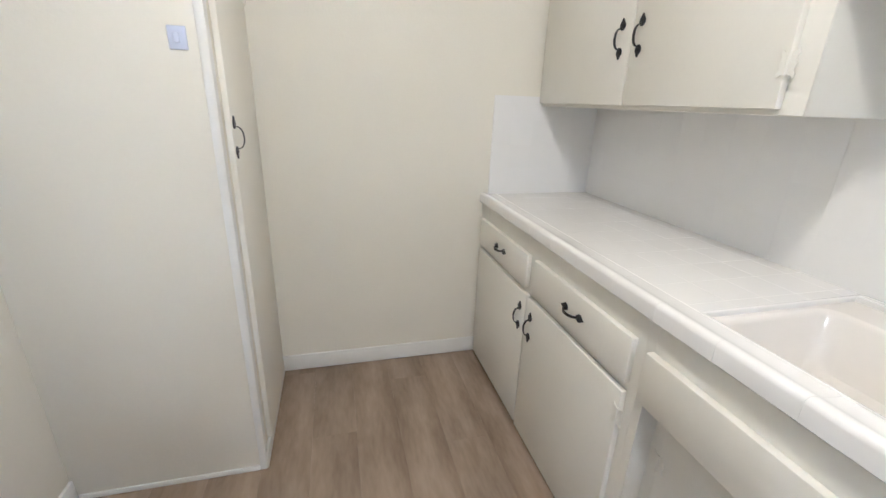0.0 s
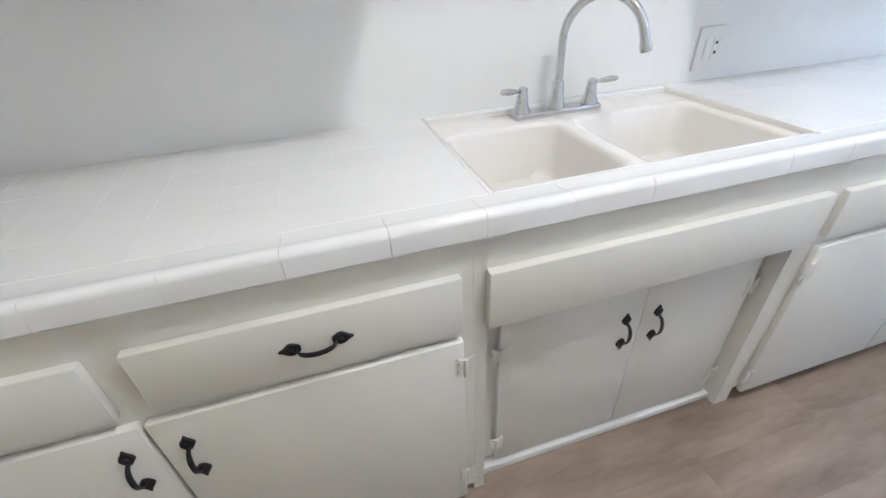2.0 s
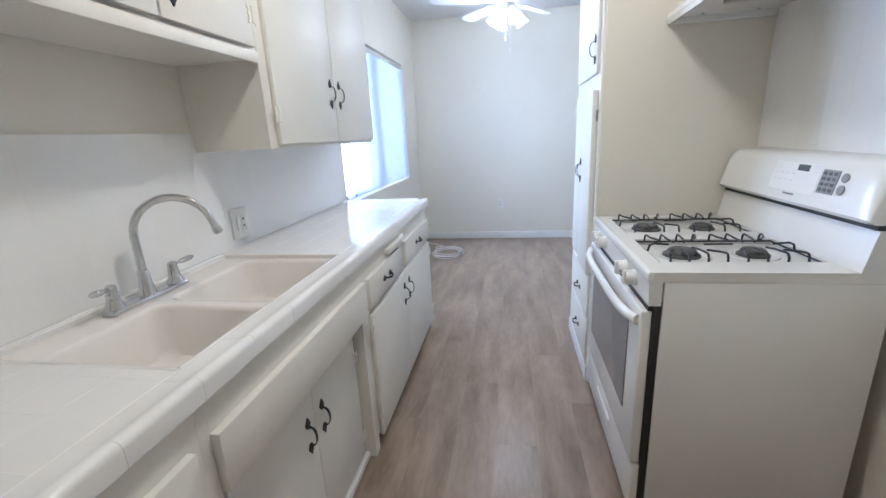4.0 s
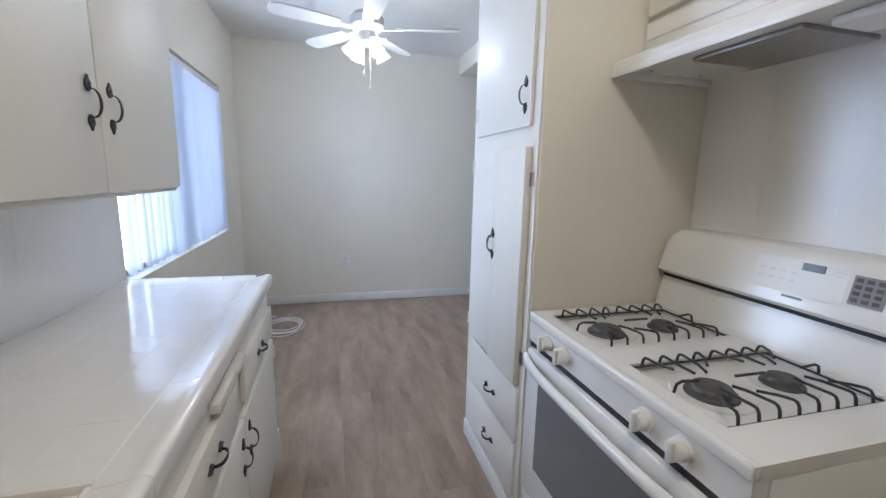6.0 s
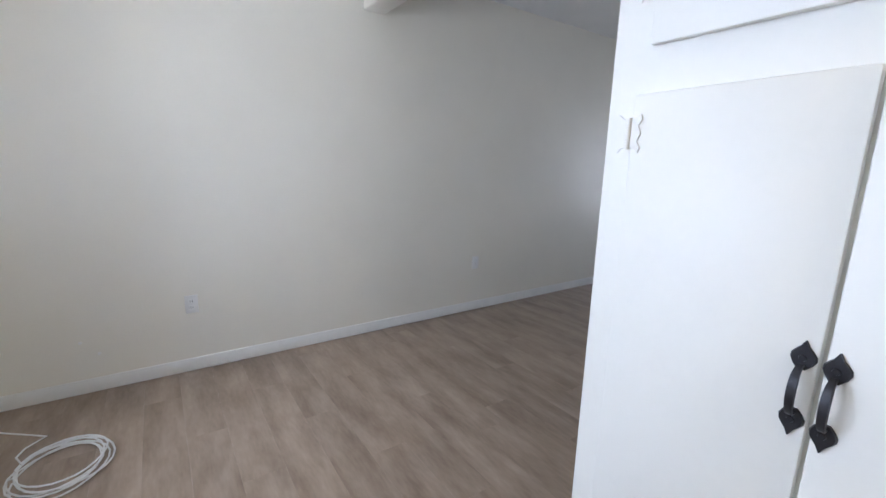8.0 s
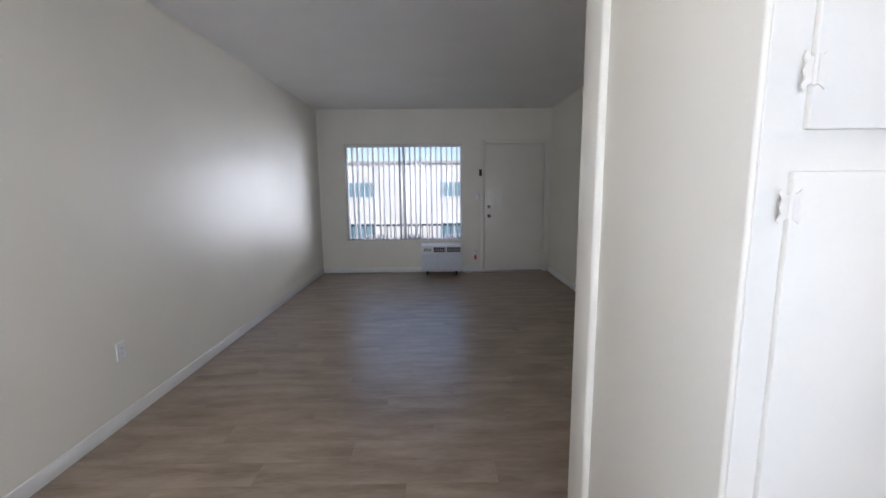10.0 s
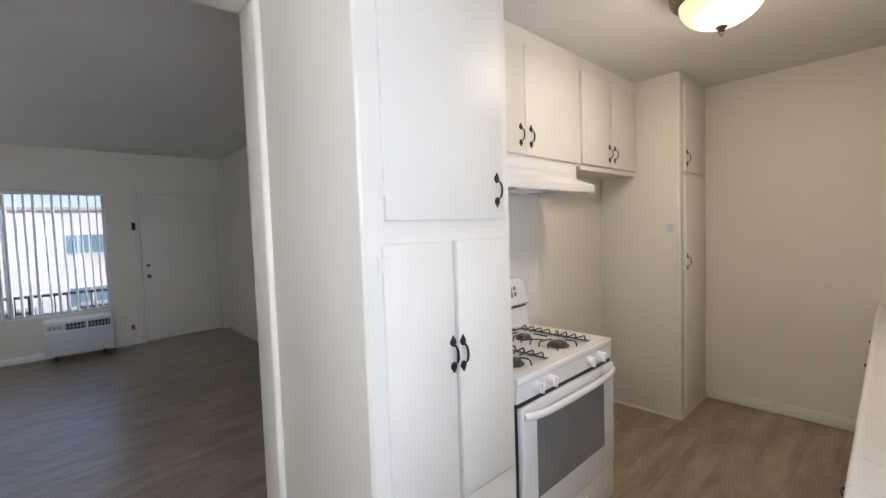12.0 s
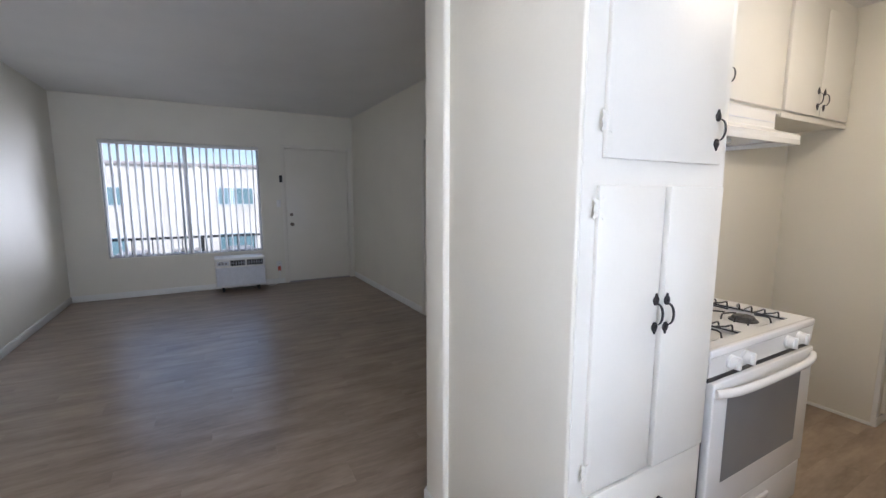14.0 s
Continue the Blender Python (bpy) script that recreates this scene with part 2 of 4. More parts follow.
def tube(bm, pts, radius, seg=8, closed=False):
    """A round bar along a line of points; radius may be one number or one for each point."""
    pts = [Vector(p) for p in pts]
    rad = radius if isinstance(radius, (list, tuple)) else [radius] * len(pts)
    rings, up = [], None
    for i, p in enumerate(pts):
        a = pts[i - 1] if i or closed else p
        c = pts[(i + 1) % len(pts)] if i + 1 < len(pts) or closed else p
        d = (c - a).normalized()
        if up is None:
            up = d.orthogonal().normalized()
        side = d.cross(up).normalized()
        up = side.cross(d).normalized()
        rings.append([bm.verts.new(p + rad[i] * (math.cos(2 * math.pi * k / seg) * up + math.sin(2 * math.pi * k / seg) * side)) for k in range(seg)])
    pairs = list(zip(rings, rings[1:])) + ([(rings[-1], rings[0])] if closed else [])
    for a, b in pairs:
        for k in range(seg):
            bm.faces.new((a[k], a[(k + 1) % seg], b[(k + 1) % seg], b[k]))
    if not closed:
        bm.faces.new(rings[0][::-1])
        bm.faces.new(rings[-1])
    return bm


def lathe(bm, profile, at, seg=32):
    """A turned shape from (radius, height) pairs about an upright axis."""
    rings = []
    for r, z in profile:
        rings.append([bm.verts.new((at[0] + r * math.cos(2 * math.pi * k / seg), at[1] + r * math.sin(2 * math.pi * k / seg), at[2] + z)) for k in range(seg)])
    for a, b in zip(rings, rings[1:]):
        for k in range(seg):
            bm.faces.new((a[k], a[(k + 1) % seg], b[(k + 1) % seg], b[k]))
    bm.faces.new(rings[0][::-1])
    bm.faces.new(rings[-1])
    return bm


def mesh_of(name, bm, material, smooth=True):
    bmesh.ops.recalc_face_normals(bm, faces=bm.faces)
    me = bpy.data.meshes.new(name)
    bm.to_mesh(me)
    bm.free()
    me.materials.append(material)
    if smooth:
        me.shade_smooth()
        me.set_sharp_from_angle(angle=radians(38))
    return me


def part(name, bm, material, parent, label=""):
    """One mesh object under a thing or a part; bm may be a mesh that others share."""
    me = bm if isinstance(bm, bpy.types.Mesh) else mesh_of(name, bm, material)
    ob = new(name, me)
    ob.parent = parent
    return tagged(ob, label=label)


def thing(name, at, label, category, group="", kind=""):
    """An empty at the foot of a thing; its parts are given in its own measure from there."""
    ob = new(name)
    ob.empty_display_size = 0.05
    ob.location = at
    return tagged(ob, label=label, category=category, group=group, kind=kind)


def solid(name, bm, material, label, category, kind=""):
    ob = new(name, mesh_of(name, bm, material))
    return tagged(ob, label=label, category=category, kind=kind)


def put(ob, m):
    ob.matrix_basis = m
    return ob


# ---- the large structure ----
KC, LC = 2.575, 2.715      # ceilings of kitchen and living room
XW, XL, YD, YR = -2.19, -7.875, -5.845, -1.978
T = 0.15


def wall_with_hole(axis, at, thick, a0, a1, z1, holes):
    """A wall along y (axis x) or along x (axis y), as blocks round its openings (a0, a1, z0, z1)."""
    bm = bmesh.new()

    def blk(p, q, r, s):
        if q - p > 1e-4 and s - r > 1e-4:
            if axis == "x":
                bbox(bm, at, at + thick, p, q, r, s)
            else:
                bbox(bm, p, q, at, at + thick, r, s)
    x = a0
    for h0, h1, hz0, hz1 in sorted(holes):
        blk(x, h0, 0, z1)
        blk(h0, h1, 0, hz0)
        blk(h0, h1, hz1, z1)
        x = h1
    blk(x, a1, 0, z1)
    bmesh.ops.remove_doubles(bm, verts=bm.verts, dist=1e-5)
    return bm


DWIN = (-5.28, -3.41, 0.858, 2.03)     # dining window: y0, y1, z0, z1
LWIN = (-5.405, -3.455, 0.555, 2.155)
FDOOR = (-3.080, -2.075, 0.0, 2.160)
HDOOR = (-5.11, -4.26, 0.0, 2.05)

solid("wall_sink", wall_with_hole("x", 0, T, YD - T, 0.0, 2.75, [DWIN]), WALL, "cream painted wall behind the sink, with the dining window", "wall", "structure")
solid("wall_end", B(XW - 0.2, T, 0, T, 0, 2.75), WALL, "cream painted end wall of the galley kitchen", "wall", "structure")
solid("wall_dining", B(XL - T, 0, YD - T, YD, 0, 2.75), WALL, "long cream painted wall of dining and living room", "wall", "structure")
solid("wall_window", wall_with_hole("x", XL - T, T, YD, YR + T, 2.75, [LWIN, FDOOR]), WALL, "cream painted front wall with window and entrance door", "wall", "structure")
solid("wall_living", wall_with_hole("y", YR, T, XL, XW - 0.165, 2.75, [HDOOR]), WALL, "cream painted side wall of the living room with a doorway", "wall", "structure")
solid("wall_stove", B(XW - 0.165, XW, -3.362, 0, 0, 2.75, 0.012, 3), WALL, "cream painted partition behind the stove, with a rounded end", "wall", "structure")
solid("wall_hallway", B(-5.3, -3.8, YR + T + 1.0, YR + T + 1.1, 0, 2.75), WALL, "plain cream wall of the dark hallway beyond", "wall", "structure")
solid("wall_hallway_side", B(-5.4, -5.3, YR + T, YR + T + 1.1, 0, 2.75), WALL, "plain cream side wall of the hallway beyond", "wall", "structure")
solid("wall_hallway_near", B(-3.8, -3.7, YR + T, YR + T + 1.1, 0, 2.75), WALL, "plain cream near wall of the hallway beyond", "wall", "structure")
solid("beam", B(XW - 0.165, XW, YD, -3.362, 2.40, 2.75, 0.01, 3), WALL, "cream painted header beam between dining and living room", "beam", "structure")
solid("ceiling_kitchen", B(XW - 0.002, 0.0, YD, 0, KC, KC + 0.2), CEIL, "white painted kitchen and dining ceiling", "ceiling", "structure")
solid("ceiling_living", B(XL, XW - 0.163, YD, YR, LC, LC + 0.2), CEIL, "white painted living room ceiling", "ceiling", "structure")
# Unseen slab added to keep sun off the dining blinds and stop light leaks.
solid("roof", B(XL - 0.2, 2.6, YD - 0.4, 0.6, 2.9, 3.1), GROUT, "unseen roof slab added to shade the dining window", "roof", "structure")
solid("ceiling_hallway", B(-5.4, -3.7, YR + T, YR + T + 1.1, 2.45, 2.6), CEIL, "white painted hallway ceiling", "ceiling", "structure")

floor = solid("floor", B(XL - T, T, YD - T, 0.1, -0.12, -0.006), GROUT, "floor of grey-brown vinyl wood planks", "floor", "structure")


def baseboard(x0, x1, y0, y1):
    tagged(new("baseboard", mesh_of("baseboard", B(x0, x1, y0, y1, 0, 0.085, 0.005, 2), TRIM)), "white gloss painted wooden baseboard", "baseboard", "", "structure")


baseboard(-1.583, -0.575, -0.013, 0.0)
baseboard(XL, -0.013, YD, YD + 0.013)
baseboard(-0.013, 0.0, YD, -3.365)
baseboard(XL, XL + 0.012, YD + 0.013, FDOOR[0] - 0.07)
baseboard(XL + 0.013, HDOOR[0] - 0.07, YR - 0.013, YR)
baseboard(HDOOR[1] + 0.07, XW - 0.2, YR - 0.013, YR)
baseboard(XW - 0.178, XW - 0.165, -3.362, YR - 0.013)
baseboard(XW - 0.165, XW - 0.01, -3.375, -3.362)
baseboard(XW, XW + 0.013, -1.80, -0.615)


# ---- doors and windows ----
def window(name, y0, y1, z0, z1, xin, xout, label):
    """A sliding aluminium window in a wall along y; xin is the room's side."""
    w = thing(name, (xin, (y0 + y1) / 2, z0), label, "window", "", "structure")
    d = 1 if xout > xin else -1
    hw, h = (y1 - y0) / 2, z1 - z0
    a, b = sorted((d * 0.07, d * 0.11))
    fr = bmesh.new()
    for q in ((-hw, -hw + 0.03, 0, h), (hw - 0.03, hw, 0, h), (-hw + 0.03, hw - 0.03, 0, 0.03), (-hw + 0.03, hw - 0.03, h - 0.03, h)):
        bbox(fr, a, b, *q, 0.003, 1)
    part("window_frame", fr, ALU, w, "bare aluminium frame")
    part("mullion", B(a - 0.005, b + 0.005, -0.03, 0.03, 0.03, h - 0.03, 0.003, 1), ALU, w)
    for s in (-1, 1):
        ob = part("pane", B(d * 0.088, d * 0.092, *sorted((s * 0.03, s * (hw - 0.03))), 0.03, h - 0.03), GLASS, w, "clear glass pane")
        ob.visible_shadow = False
    return w


win_1 = window("window_1", *DWIN, 0, T, "sliding dining window with aluminium frame")
win_2 = window("window_2", *LWIN, XL, XL - T, "wide sliding living room window with aluminium frame")


def blinds(name, y0, y1, z0, z1, x, pitch, width, angle, label, seed, vinyl, missing=0, turned=None):
    w = thing(name, (x, (y0 + y1) / 2, z1), label, "vertical blinds")
    rng = random.Random(seed)
    hw = (y1 - y0) / 2
    part("headrail", B(-0.022, 0.022, -hw, hw, -0.045, 0, 0.004), PLASTIC, w, "white headrail")
    bm = bmesh.new()
    n, cols = 12, 6
    h = z1 - z0 - 0.05
    grid = []
    for i in range(n + 1):
        row = []
        for k in range(cols + 1):
            u = k / cols * 2 - 1
            row.append(bm.verts.new((0.012 * (1 - u * u), u * width / 2, -0.045 - h * i / n)))
        grid.append(row)
    for i in range(n):
        for k in range(cols):
            bm.faces.new((grid[i][k], grid[i][k + 1], grid[i + 1][k + 1], grid[i + 1][k]))
    me = mesh_of("slat", bm, vinyl)
    y = -hw + pitch * 0.4
    while y < hw - pitch * 0.2:
        if missing and missing - 1 < (hw - y) / pitch < missing:
            y += pitch
            continue
        s = part("slat", me, vinyl, w)
        s.matrix_basis = pose(rng.uniform(-0.004, 0.004), y, 0, rng.uniform(-0.5, 0.5), rng.uniform(-0.4, 0.4), (turned(y / hw) if turned else angle) + rng.uniform(-5, 5))
        y += pitch
    return w


blinds("vertical_blinds", DWIN[0], DWIN[1], DWIN[2] + 0.01, DWIN[3] - 0.005, 0.045, 0.083, 0.089, 94, "white translucent vinyl vertical blinds over the dining window", 3, BLIND, 2, lambda u: 97 if u < -0.1 else 97 - 55 * min(1, (u + 0.1) / 0.45))
blinds("vertical_blinds", LWIN[0], LWIN[1], LWIN[2] + 0.01, LWIN[3] - 0.005, XL - 0.045, 0.087, 0.089, 75, "white vinyl vertical blinds, turned open", 5, BLIND_OPEN)

# entrance door
fd = thing("door_1", (XL, (FDOOR[0] + FDOOR[1]) / 2, 0), "flat cream painted entrance door, closed, with two chrome locks", "door", "", "structure")
fw = (FDOOR[1] - FDOOR[0]) / 2
part("door_leaf", B(-0.05, -0.01, -fw + 0.006, fw - 0.006, 0.02, FDOOR[3] - 0.004, 0.003), DOORP, fd)
# Unseen strips added behind the leaf to block light leaking round it.
part("door_stop", B(-0.09, -0.051, -fw, fw, FDOOR[3] - 0.04, FDOOR[3] - 0.0005), DOORP, fd)
for s in (-1, 1):
    part("door_stop", B(-0.09, -0.051, *sorted((s * (fw - 0.04), s * (fw - 0.0005))), 0.018, FDOOR[3] - 0.041), DOORP, fd)
for s in (-1, 1):
    part("casing", B(0.0005, 0.014, s * fw, s * (fw + 0.06) if s < 0 else fw + 0.06, 0, 2.215, 0.003), DOORP, fd)
part("casing", B(0.0005, 0.014, -fw, fw, 2.16, 2.215, 0.003), DOORP, fd)
part("threshold", B(-0.1, 0.02, -fw, fw, 0, 0.018, 0.004), STEEL, fd, "worn metal threshold")
for z, r in ((0.955, 0.028), (1.11, 0.026)):
    k = bmesh.new()
    cyl(k, (-0.01, -fw + 0.075, z), (1, 0, 0), r, 0.012, 20, bevel=0.003)
    cyl(k, (0.002, -fw + 0.075, z), (1, 0, 0), 0.011, 0.03, 16)
    if z < 1:
        lathe(k, [(0.006, 0), (0.02, 0.004), (0.027, 0.016), (0.027, 0.026), (0.018, 0.036), (0.006, 0.038)], (0, 0, 0), 20)
        vs = [v for v in k.verts if abs(v.co.x) < 0.03 and abs(v.co.y) < 0.03 and v.co.z < 0.05]
        bmesh.ops.transform(k, matrix=Matrix.Translation((0.028, -fw + 0.075, z)) @ Matrix.Rotation(radians(90), 4, "Y"), verts=vs)
    part("lock" if z > 1 else "knob", k, BRONZE, fd, "dark chrome")

hd = thing("door_2", ((HDOOR[0] + HDOOR[1]) / 2, YR, 0), "cased doorway from the living room to a dark hallway", "doorway", "", "structure")
hw2 = (HDOOR[1] - HDOOR[0]) / 2
for s in (-1, 1):
    part("casing", B(s * hw2, s * (hw2 + 0.06), -0.014, -0.0005, 0, 2.11, 0.003), DOORP, hd)
part("casing", B(-hw2, hw2, -0.014, -0.0005, 2.05, 2.11, 0.003), DOORP, hd)
for s in (-1, 1):
    part("jamb", B(s * (hw2 - 0.015), s * (hw2 - 0.0005), 0, T, 0, 2.05), DOORP, hd)
part("door_leaf", B(-hw2 + 0.016, -hw2 + 0.05, T - 0.01, T + 0.80, 0.01, 2.03, 0.003), DOORP, hd, "cream door standing open into the hallway")


# ---- handles and hinges ----
def pull_mesh(length, name):
    """An arched black pull with a pointed spade plate at each end; it lies along z and stands out towards -x."""
    bm = bmesh.new()
    h = length / 2
    e = h * 0.52
    rings = []
    for i in range(15):
        a = math.pi * i / 14
        z, d = -e * math.cos(a), 0.004 + 0.022 * math.sin(a) ** 0.75
        w = 0.0052 - 0.0014 * abs(math.cos(a)) ** 3
        nz, nx = -math.cos(a) * 0.6, -max(0.35, math.sin(a))
        k = 0.0014 / math.hypot(nz, nx)
        rings.append([bm.verts.new((-d + sx * nx * k, sy * w, z + sx * nz * k)) for sx, sy in ((-1, -1), (-1, 1), (1, 0.8), (1, -0.8))])
    for a, b in zip(rings, rings[1:]):
        for k in range(4):
            bm.faces.new((a[k], a[(k + 1) % 4], b[(k + 1) % 4], b[k]))
    bm.faces.new(rings[0][::-1])
    bm.faces.new(rings[-1])
    for s in (-1, 1):
        out = [(0.004, -0.08), (0.0088, 0.10), (0.0118, 0.30), (0.0112, 0.48), (0.0078, 0.64), (0.0042, 0.77), (0.0026, 0.88), (0.0006, 1.0)]
        a = h * 0.46
        f = [bm.verts.new((-0.0045, w, s * (a + (h - a) * v))) for w, v in out] + [bm.verts.new((-0.0045, -w, s * (a + (h - a) * v))) for w, v in out[::-1]]
        b = [bm.verts.new((0, v.co.y * 1.15, v.co.z)) for v in f]
        bm.faces.new(f)
        n = len(f)
        for k in range(n):
            bm.faces.new((f[k], f[(k + 1) % n], b[(k + 1) % n], b[k]))
        cyl(bm, (-0.0035, 0, s * (a + (h - a) * 0.36)), (-1, 0, 0), 0.0048, 0.0032, 12, r2=0.0036)
    return mesh_of(name, bm, IRON)


PULL = pull_mesh(0.126, "spade_pull")


def hinge_mesh():
    bm = bmesh.new()
    cyl(bm, (-0.004, 0, -0.024), (0, 0, 1), 0.004, 0.048, 10)
    for s in (-1, 1):
        out = [(0.002, -0.020), (0.012, -0.024), (0.018, -0.030), (0.021, -0.022), (0.015, -0.012), (0.020, 0.0), (0.015, 0.012), (0.021, 0.022), (0.018, 0.030), (0.012, 0.024), (0.002, 0.020)]
        f = [bm.verts.new((-0.0028, s * w, z)) for w, z in out]
        b = [bm.verts.new((0, s * w, z)) for w, z in out]
        bm.faces.new(f)
        for k in range(len(f)):
            bm.faces.new((f[k], f[(k + 1) % len(f)], b[(k + 1) % len(f)], b[k]))
    return mesh_of("butterfly_hinge", bm, CAB)


HINGE = hinge_mesh()
HINGE_STEEL = HINGE.copy()
HINGE_STEEL.materials[0] = STEEL
for v in HINGE_STEEL.vertices:
    v.co.y *= 0.55
    v.co.z *= 0.85


def leaf(name, parent, face, y0, y1, z0, z1, side, thick=0.019, handle=None, flat=False, hinges=(), hinge_y=None, steel=False, label=""):
    """A door or drawer front that lies before the plane x=face; side -1 faces -x, +1 faces +x. Its own origin is at its middle."""
    yc, zc = (y0 + y1) / 2, (z0 + z1) / 2
    hy, hz = abs(y1 - y0) / 2, (z1 - z0) / 2
    ob = part(name, B(-thick, 0, -hy, hy, -hz, hz, 0.0035, 2), CAB, parent, label)
    ob.matrix_basis = pose(face, yc, zc, 0, 0, 0 if side < 0 else 180)
    if handle:
        hy_, hz_ = handle
        h = part("handle", PULL, IRON, ob, "black iron spade-ended pull")
        h.matrix_basis = pose(-thick, (hy_ - yc) * (1 if side < 0 else -1), hz_ - zc, 90 if flat else 0, 0, 0)
    for z in hinges:
        h = part("hinge", HINGE_STEEL if steel else HINGE, CAB, ob, "worn metal butterfly hinge" if steel else "painted butterfly hinge")
        yy = y0 if hinge_y is None else hinge_y
        h.matrix_basis = pose(-0.003 if steel else -thick + 0.0005, (yy - yc) * (1 if side < 0 else -1), z - zc)
    return ob


# ---- sink side: base cabinets ----
FX = -0.572            # face frames
TOP = 0.842            # under the counter


def body(parent, y0, y1, z0=0.065, x0=FX, toe=True):
    bm = B(x0, -0.002, min(y0, y1), max(y0, y1), z0, TOP, 0.0003, 1)
    part("body", bm, CAB, parent)
    # The board's darker tone stands in for shade under the cabinet.
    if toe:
        part("toe_kick", B(x0 + 0.06, x0 + 0.07, min(y0, y1), max(y0, y1), 0, z0), CAB_SHADE, parent, "toe board painted a shaded cream")


base_a = thing("base_cabinet", (0, 0, 0), "cream painted corner base cabinet with two drawers and two doors", "base cabinet", "base cabinets")
body(base_a, -0.004, -1.2068, 0.03)
leaf("drawer", base_a, FX, -0.585, -0.045, 0.648, 0.778, -1, handle=(-0.315, 0.712), flat=True)
leaf("drawer", base_a, FX, -1.180, -0.638, 0.648, 0.780, -1, handle=(-0.915, 0.714), flat=True)
leaf("door", base_a, FX, -0.603, -0.045, 0.026, 0.622, -1, handle=(-0.560, 0.515))
leaf("door", base_a, FX, -1.180, -0.611, 0.016, 0.622, -1, handle=(-0.655, 0.512), hinges=(0.55, 0.13), hinge_y=-1.182)

base_b = thing("sink_cabinet", (0, 0, 0), "cream painted sink cabinet with recessed doors under a false front", "sink cabinet", "base cabinets")
part("body", B(-0.515, -0.002, -2.095, -1.207, 0.03, 0.70, 0.002, 1), CAB, base_b)
part("stile", B(FX, -0.44, -1.235, -1.207, 0.0, TOP, 0.0003, 1), CAB, base_b)
part("stile", B(FX, -0.44, -2.0968, -2.045, 0.0, TOP, 0.0003, 1), CAB, base_b)
part("rail", B(FX, -0.44, -2.0449, -1.2351, 0.70, TOP, 0.0003, 1), CAB, base_b)
part("plinth", B(-0.545, -0.44, -2.0445, -1.2355, 0.0, 0.026, 0.003, 1), TRIM, base_b, "white base rail")
leaf("false_front", base_b, FX, -2.068, -1.232, 0.640, 0.776, -1, thick=0.022)
leaf("door", base_b, -0.515, -1.6742, -1.285, 0.034, 0.625, -1, handle=(-1.627, 0.443), hinges=(0.48, 0.12), hinge_y=-1.285)
leaf("door", base_b, -0.515, -2.025, -1.6758, 0.034, 0.625, -1, handle=(-1.722, 0.443), hinges=(0.48, 0.12), hinge_y=-2.025)

base_c = thing("base_cabinet", (0, 0, 0), "cream painted base cabinet with drawers, doors and a pull-out board", "base cabinet", "base cabinets")
body(base_c, -2.097, -3.315)
leaf("drawer", base_c, FX, -2.585, -2.112, 0.645, 0.772, -1, handle=(-2.345, 0.708), flat=True)
leaf("drawer", base_c, FX, -3.298, -2.700, 0.645, 0.772, -1, handle=(-2.98, 0.708), flat=True)
leaf("cutting_board", base_c, FX, -2.695, -2.385, 0.792, 0.818, -1, thick=0.026, label="wooden pull-out board edge")
leaf("door", base_c, FX, -2.656, -2.112, 0.055, 0.618, -1, handle=(-2.612, 0.515), hinges=(0.55, 0.14), hinge_y=-2.110)
leaf("door", base_c, FX, -3.298, -2.663, 0.055, 0.618, -1, handle=(-2.712, 0.515), hinges=(0.55, 0.14), hinge_y=-3.298)

# counter with a raised rounded tile edge
CZ, CE = 0.89, -3.36
SK = (-2.06, -1.262, -0.507, -0.035)      # sink: y0, y1, x0, x1
counter = thing("countertop", (0, 0, 0), "white tiled countertop with a rounded tile edge", "countertop")
core = bmesh.new()
for q in ((-0.566, -0.002, SK[1], -0.002), (-0.566, -0.002, CE + 0.02, SK[0]), (-0.566, SK[2], SK[0], SK[1]), (SK[3], -0.002, SK[0], SK[1])):
    bbox(core, q[0], q[1], q[2], q[3], TOP, CZ - 0.0004)
part("mortar_bed", core, GROUT, counter, "pale grout")
ZR = CZ - 0.013        # the sink's rim lies under the tiles
for q in ((SK[2], SK[3] + 0.025, SK[1] - 0.009, SK[1] + 0.0005), (SK[2], SK[2] + 0.009, SK[0] + 0.0095, SK[1] - 0.0095)):
    part("sink_trim", B(*q, ZR - 0.004, CZ + 0.0012, 0.004, 3), TILE, counter, "white rounded trim tile beside the sink")
part("sink_trim", B(-0.022, -0.0092, SK[0] + 0.0095, SK[1] - 0.0095, ZR - 0.002, CZ + 0.004, 0.004, 3), TILE, counter, "white caulked trim behind the sink")
part("sink_trim", B(SK[2], SK[3] + 0.025, SK[0] - 0.0005, SK[0] + 0.009, ZR - 0.004, CZ + 0.0022, 0.003, 2), SINK, counter, "beige worn trim beside the sink")

# upper cabinets over the sink
UX = -0.307


def upper(name, y0, y1, z0, x, label, side=-1, z1=KC - 0.001):
    u = thing(name, (0, 0, 0), label, "wall cabinet", "wall cabinets")
    back = -0.002 if side < 0 else XW + 0.002
    part("body", B(x, back, y0, y1, z0, z1, 0.002, 1), CAB, u)
    return u


u1 = upper("wall_cabinet", -1.212, -0.002, 1.308, UX, "cream painted wall cabinet in the corner above the counter")
leaf("door", u1, UX, -0.616, -0.012, 1.322, 2.46, -1, handle=(-0.566, 1.530))
leaf("door", u1, UX, -1.160, -0.622, 1.322, 2.46, -1, handle=(-0.662, 1.530), hinges=(1.415, 2.35), hinge_y=-1.162)
u2 = upper("wall_cabinet", -2.038, -1.214, 1.572, UX, "short cream painted wall cabinet above the sink")
part("lip", B(UX - 0.008, UX, -2.037, -1.215, 1.560, 1.596, 0.003), CAB, u2)
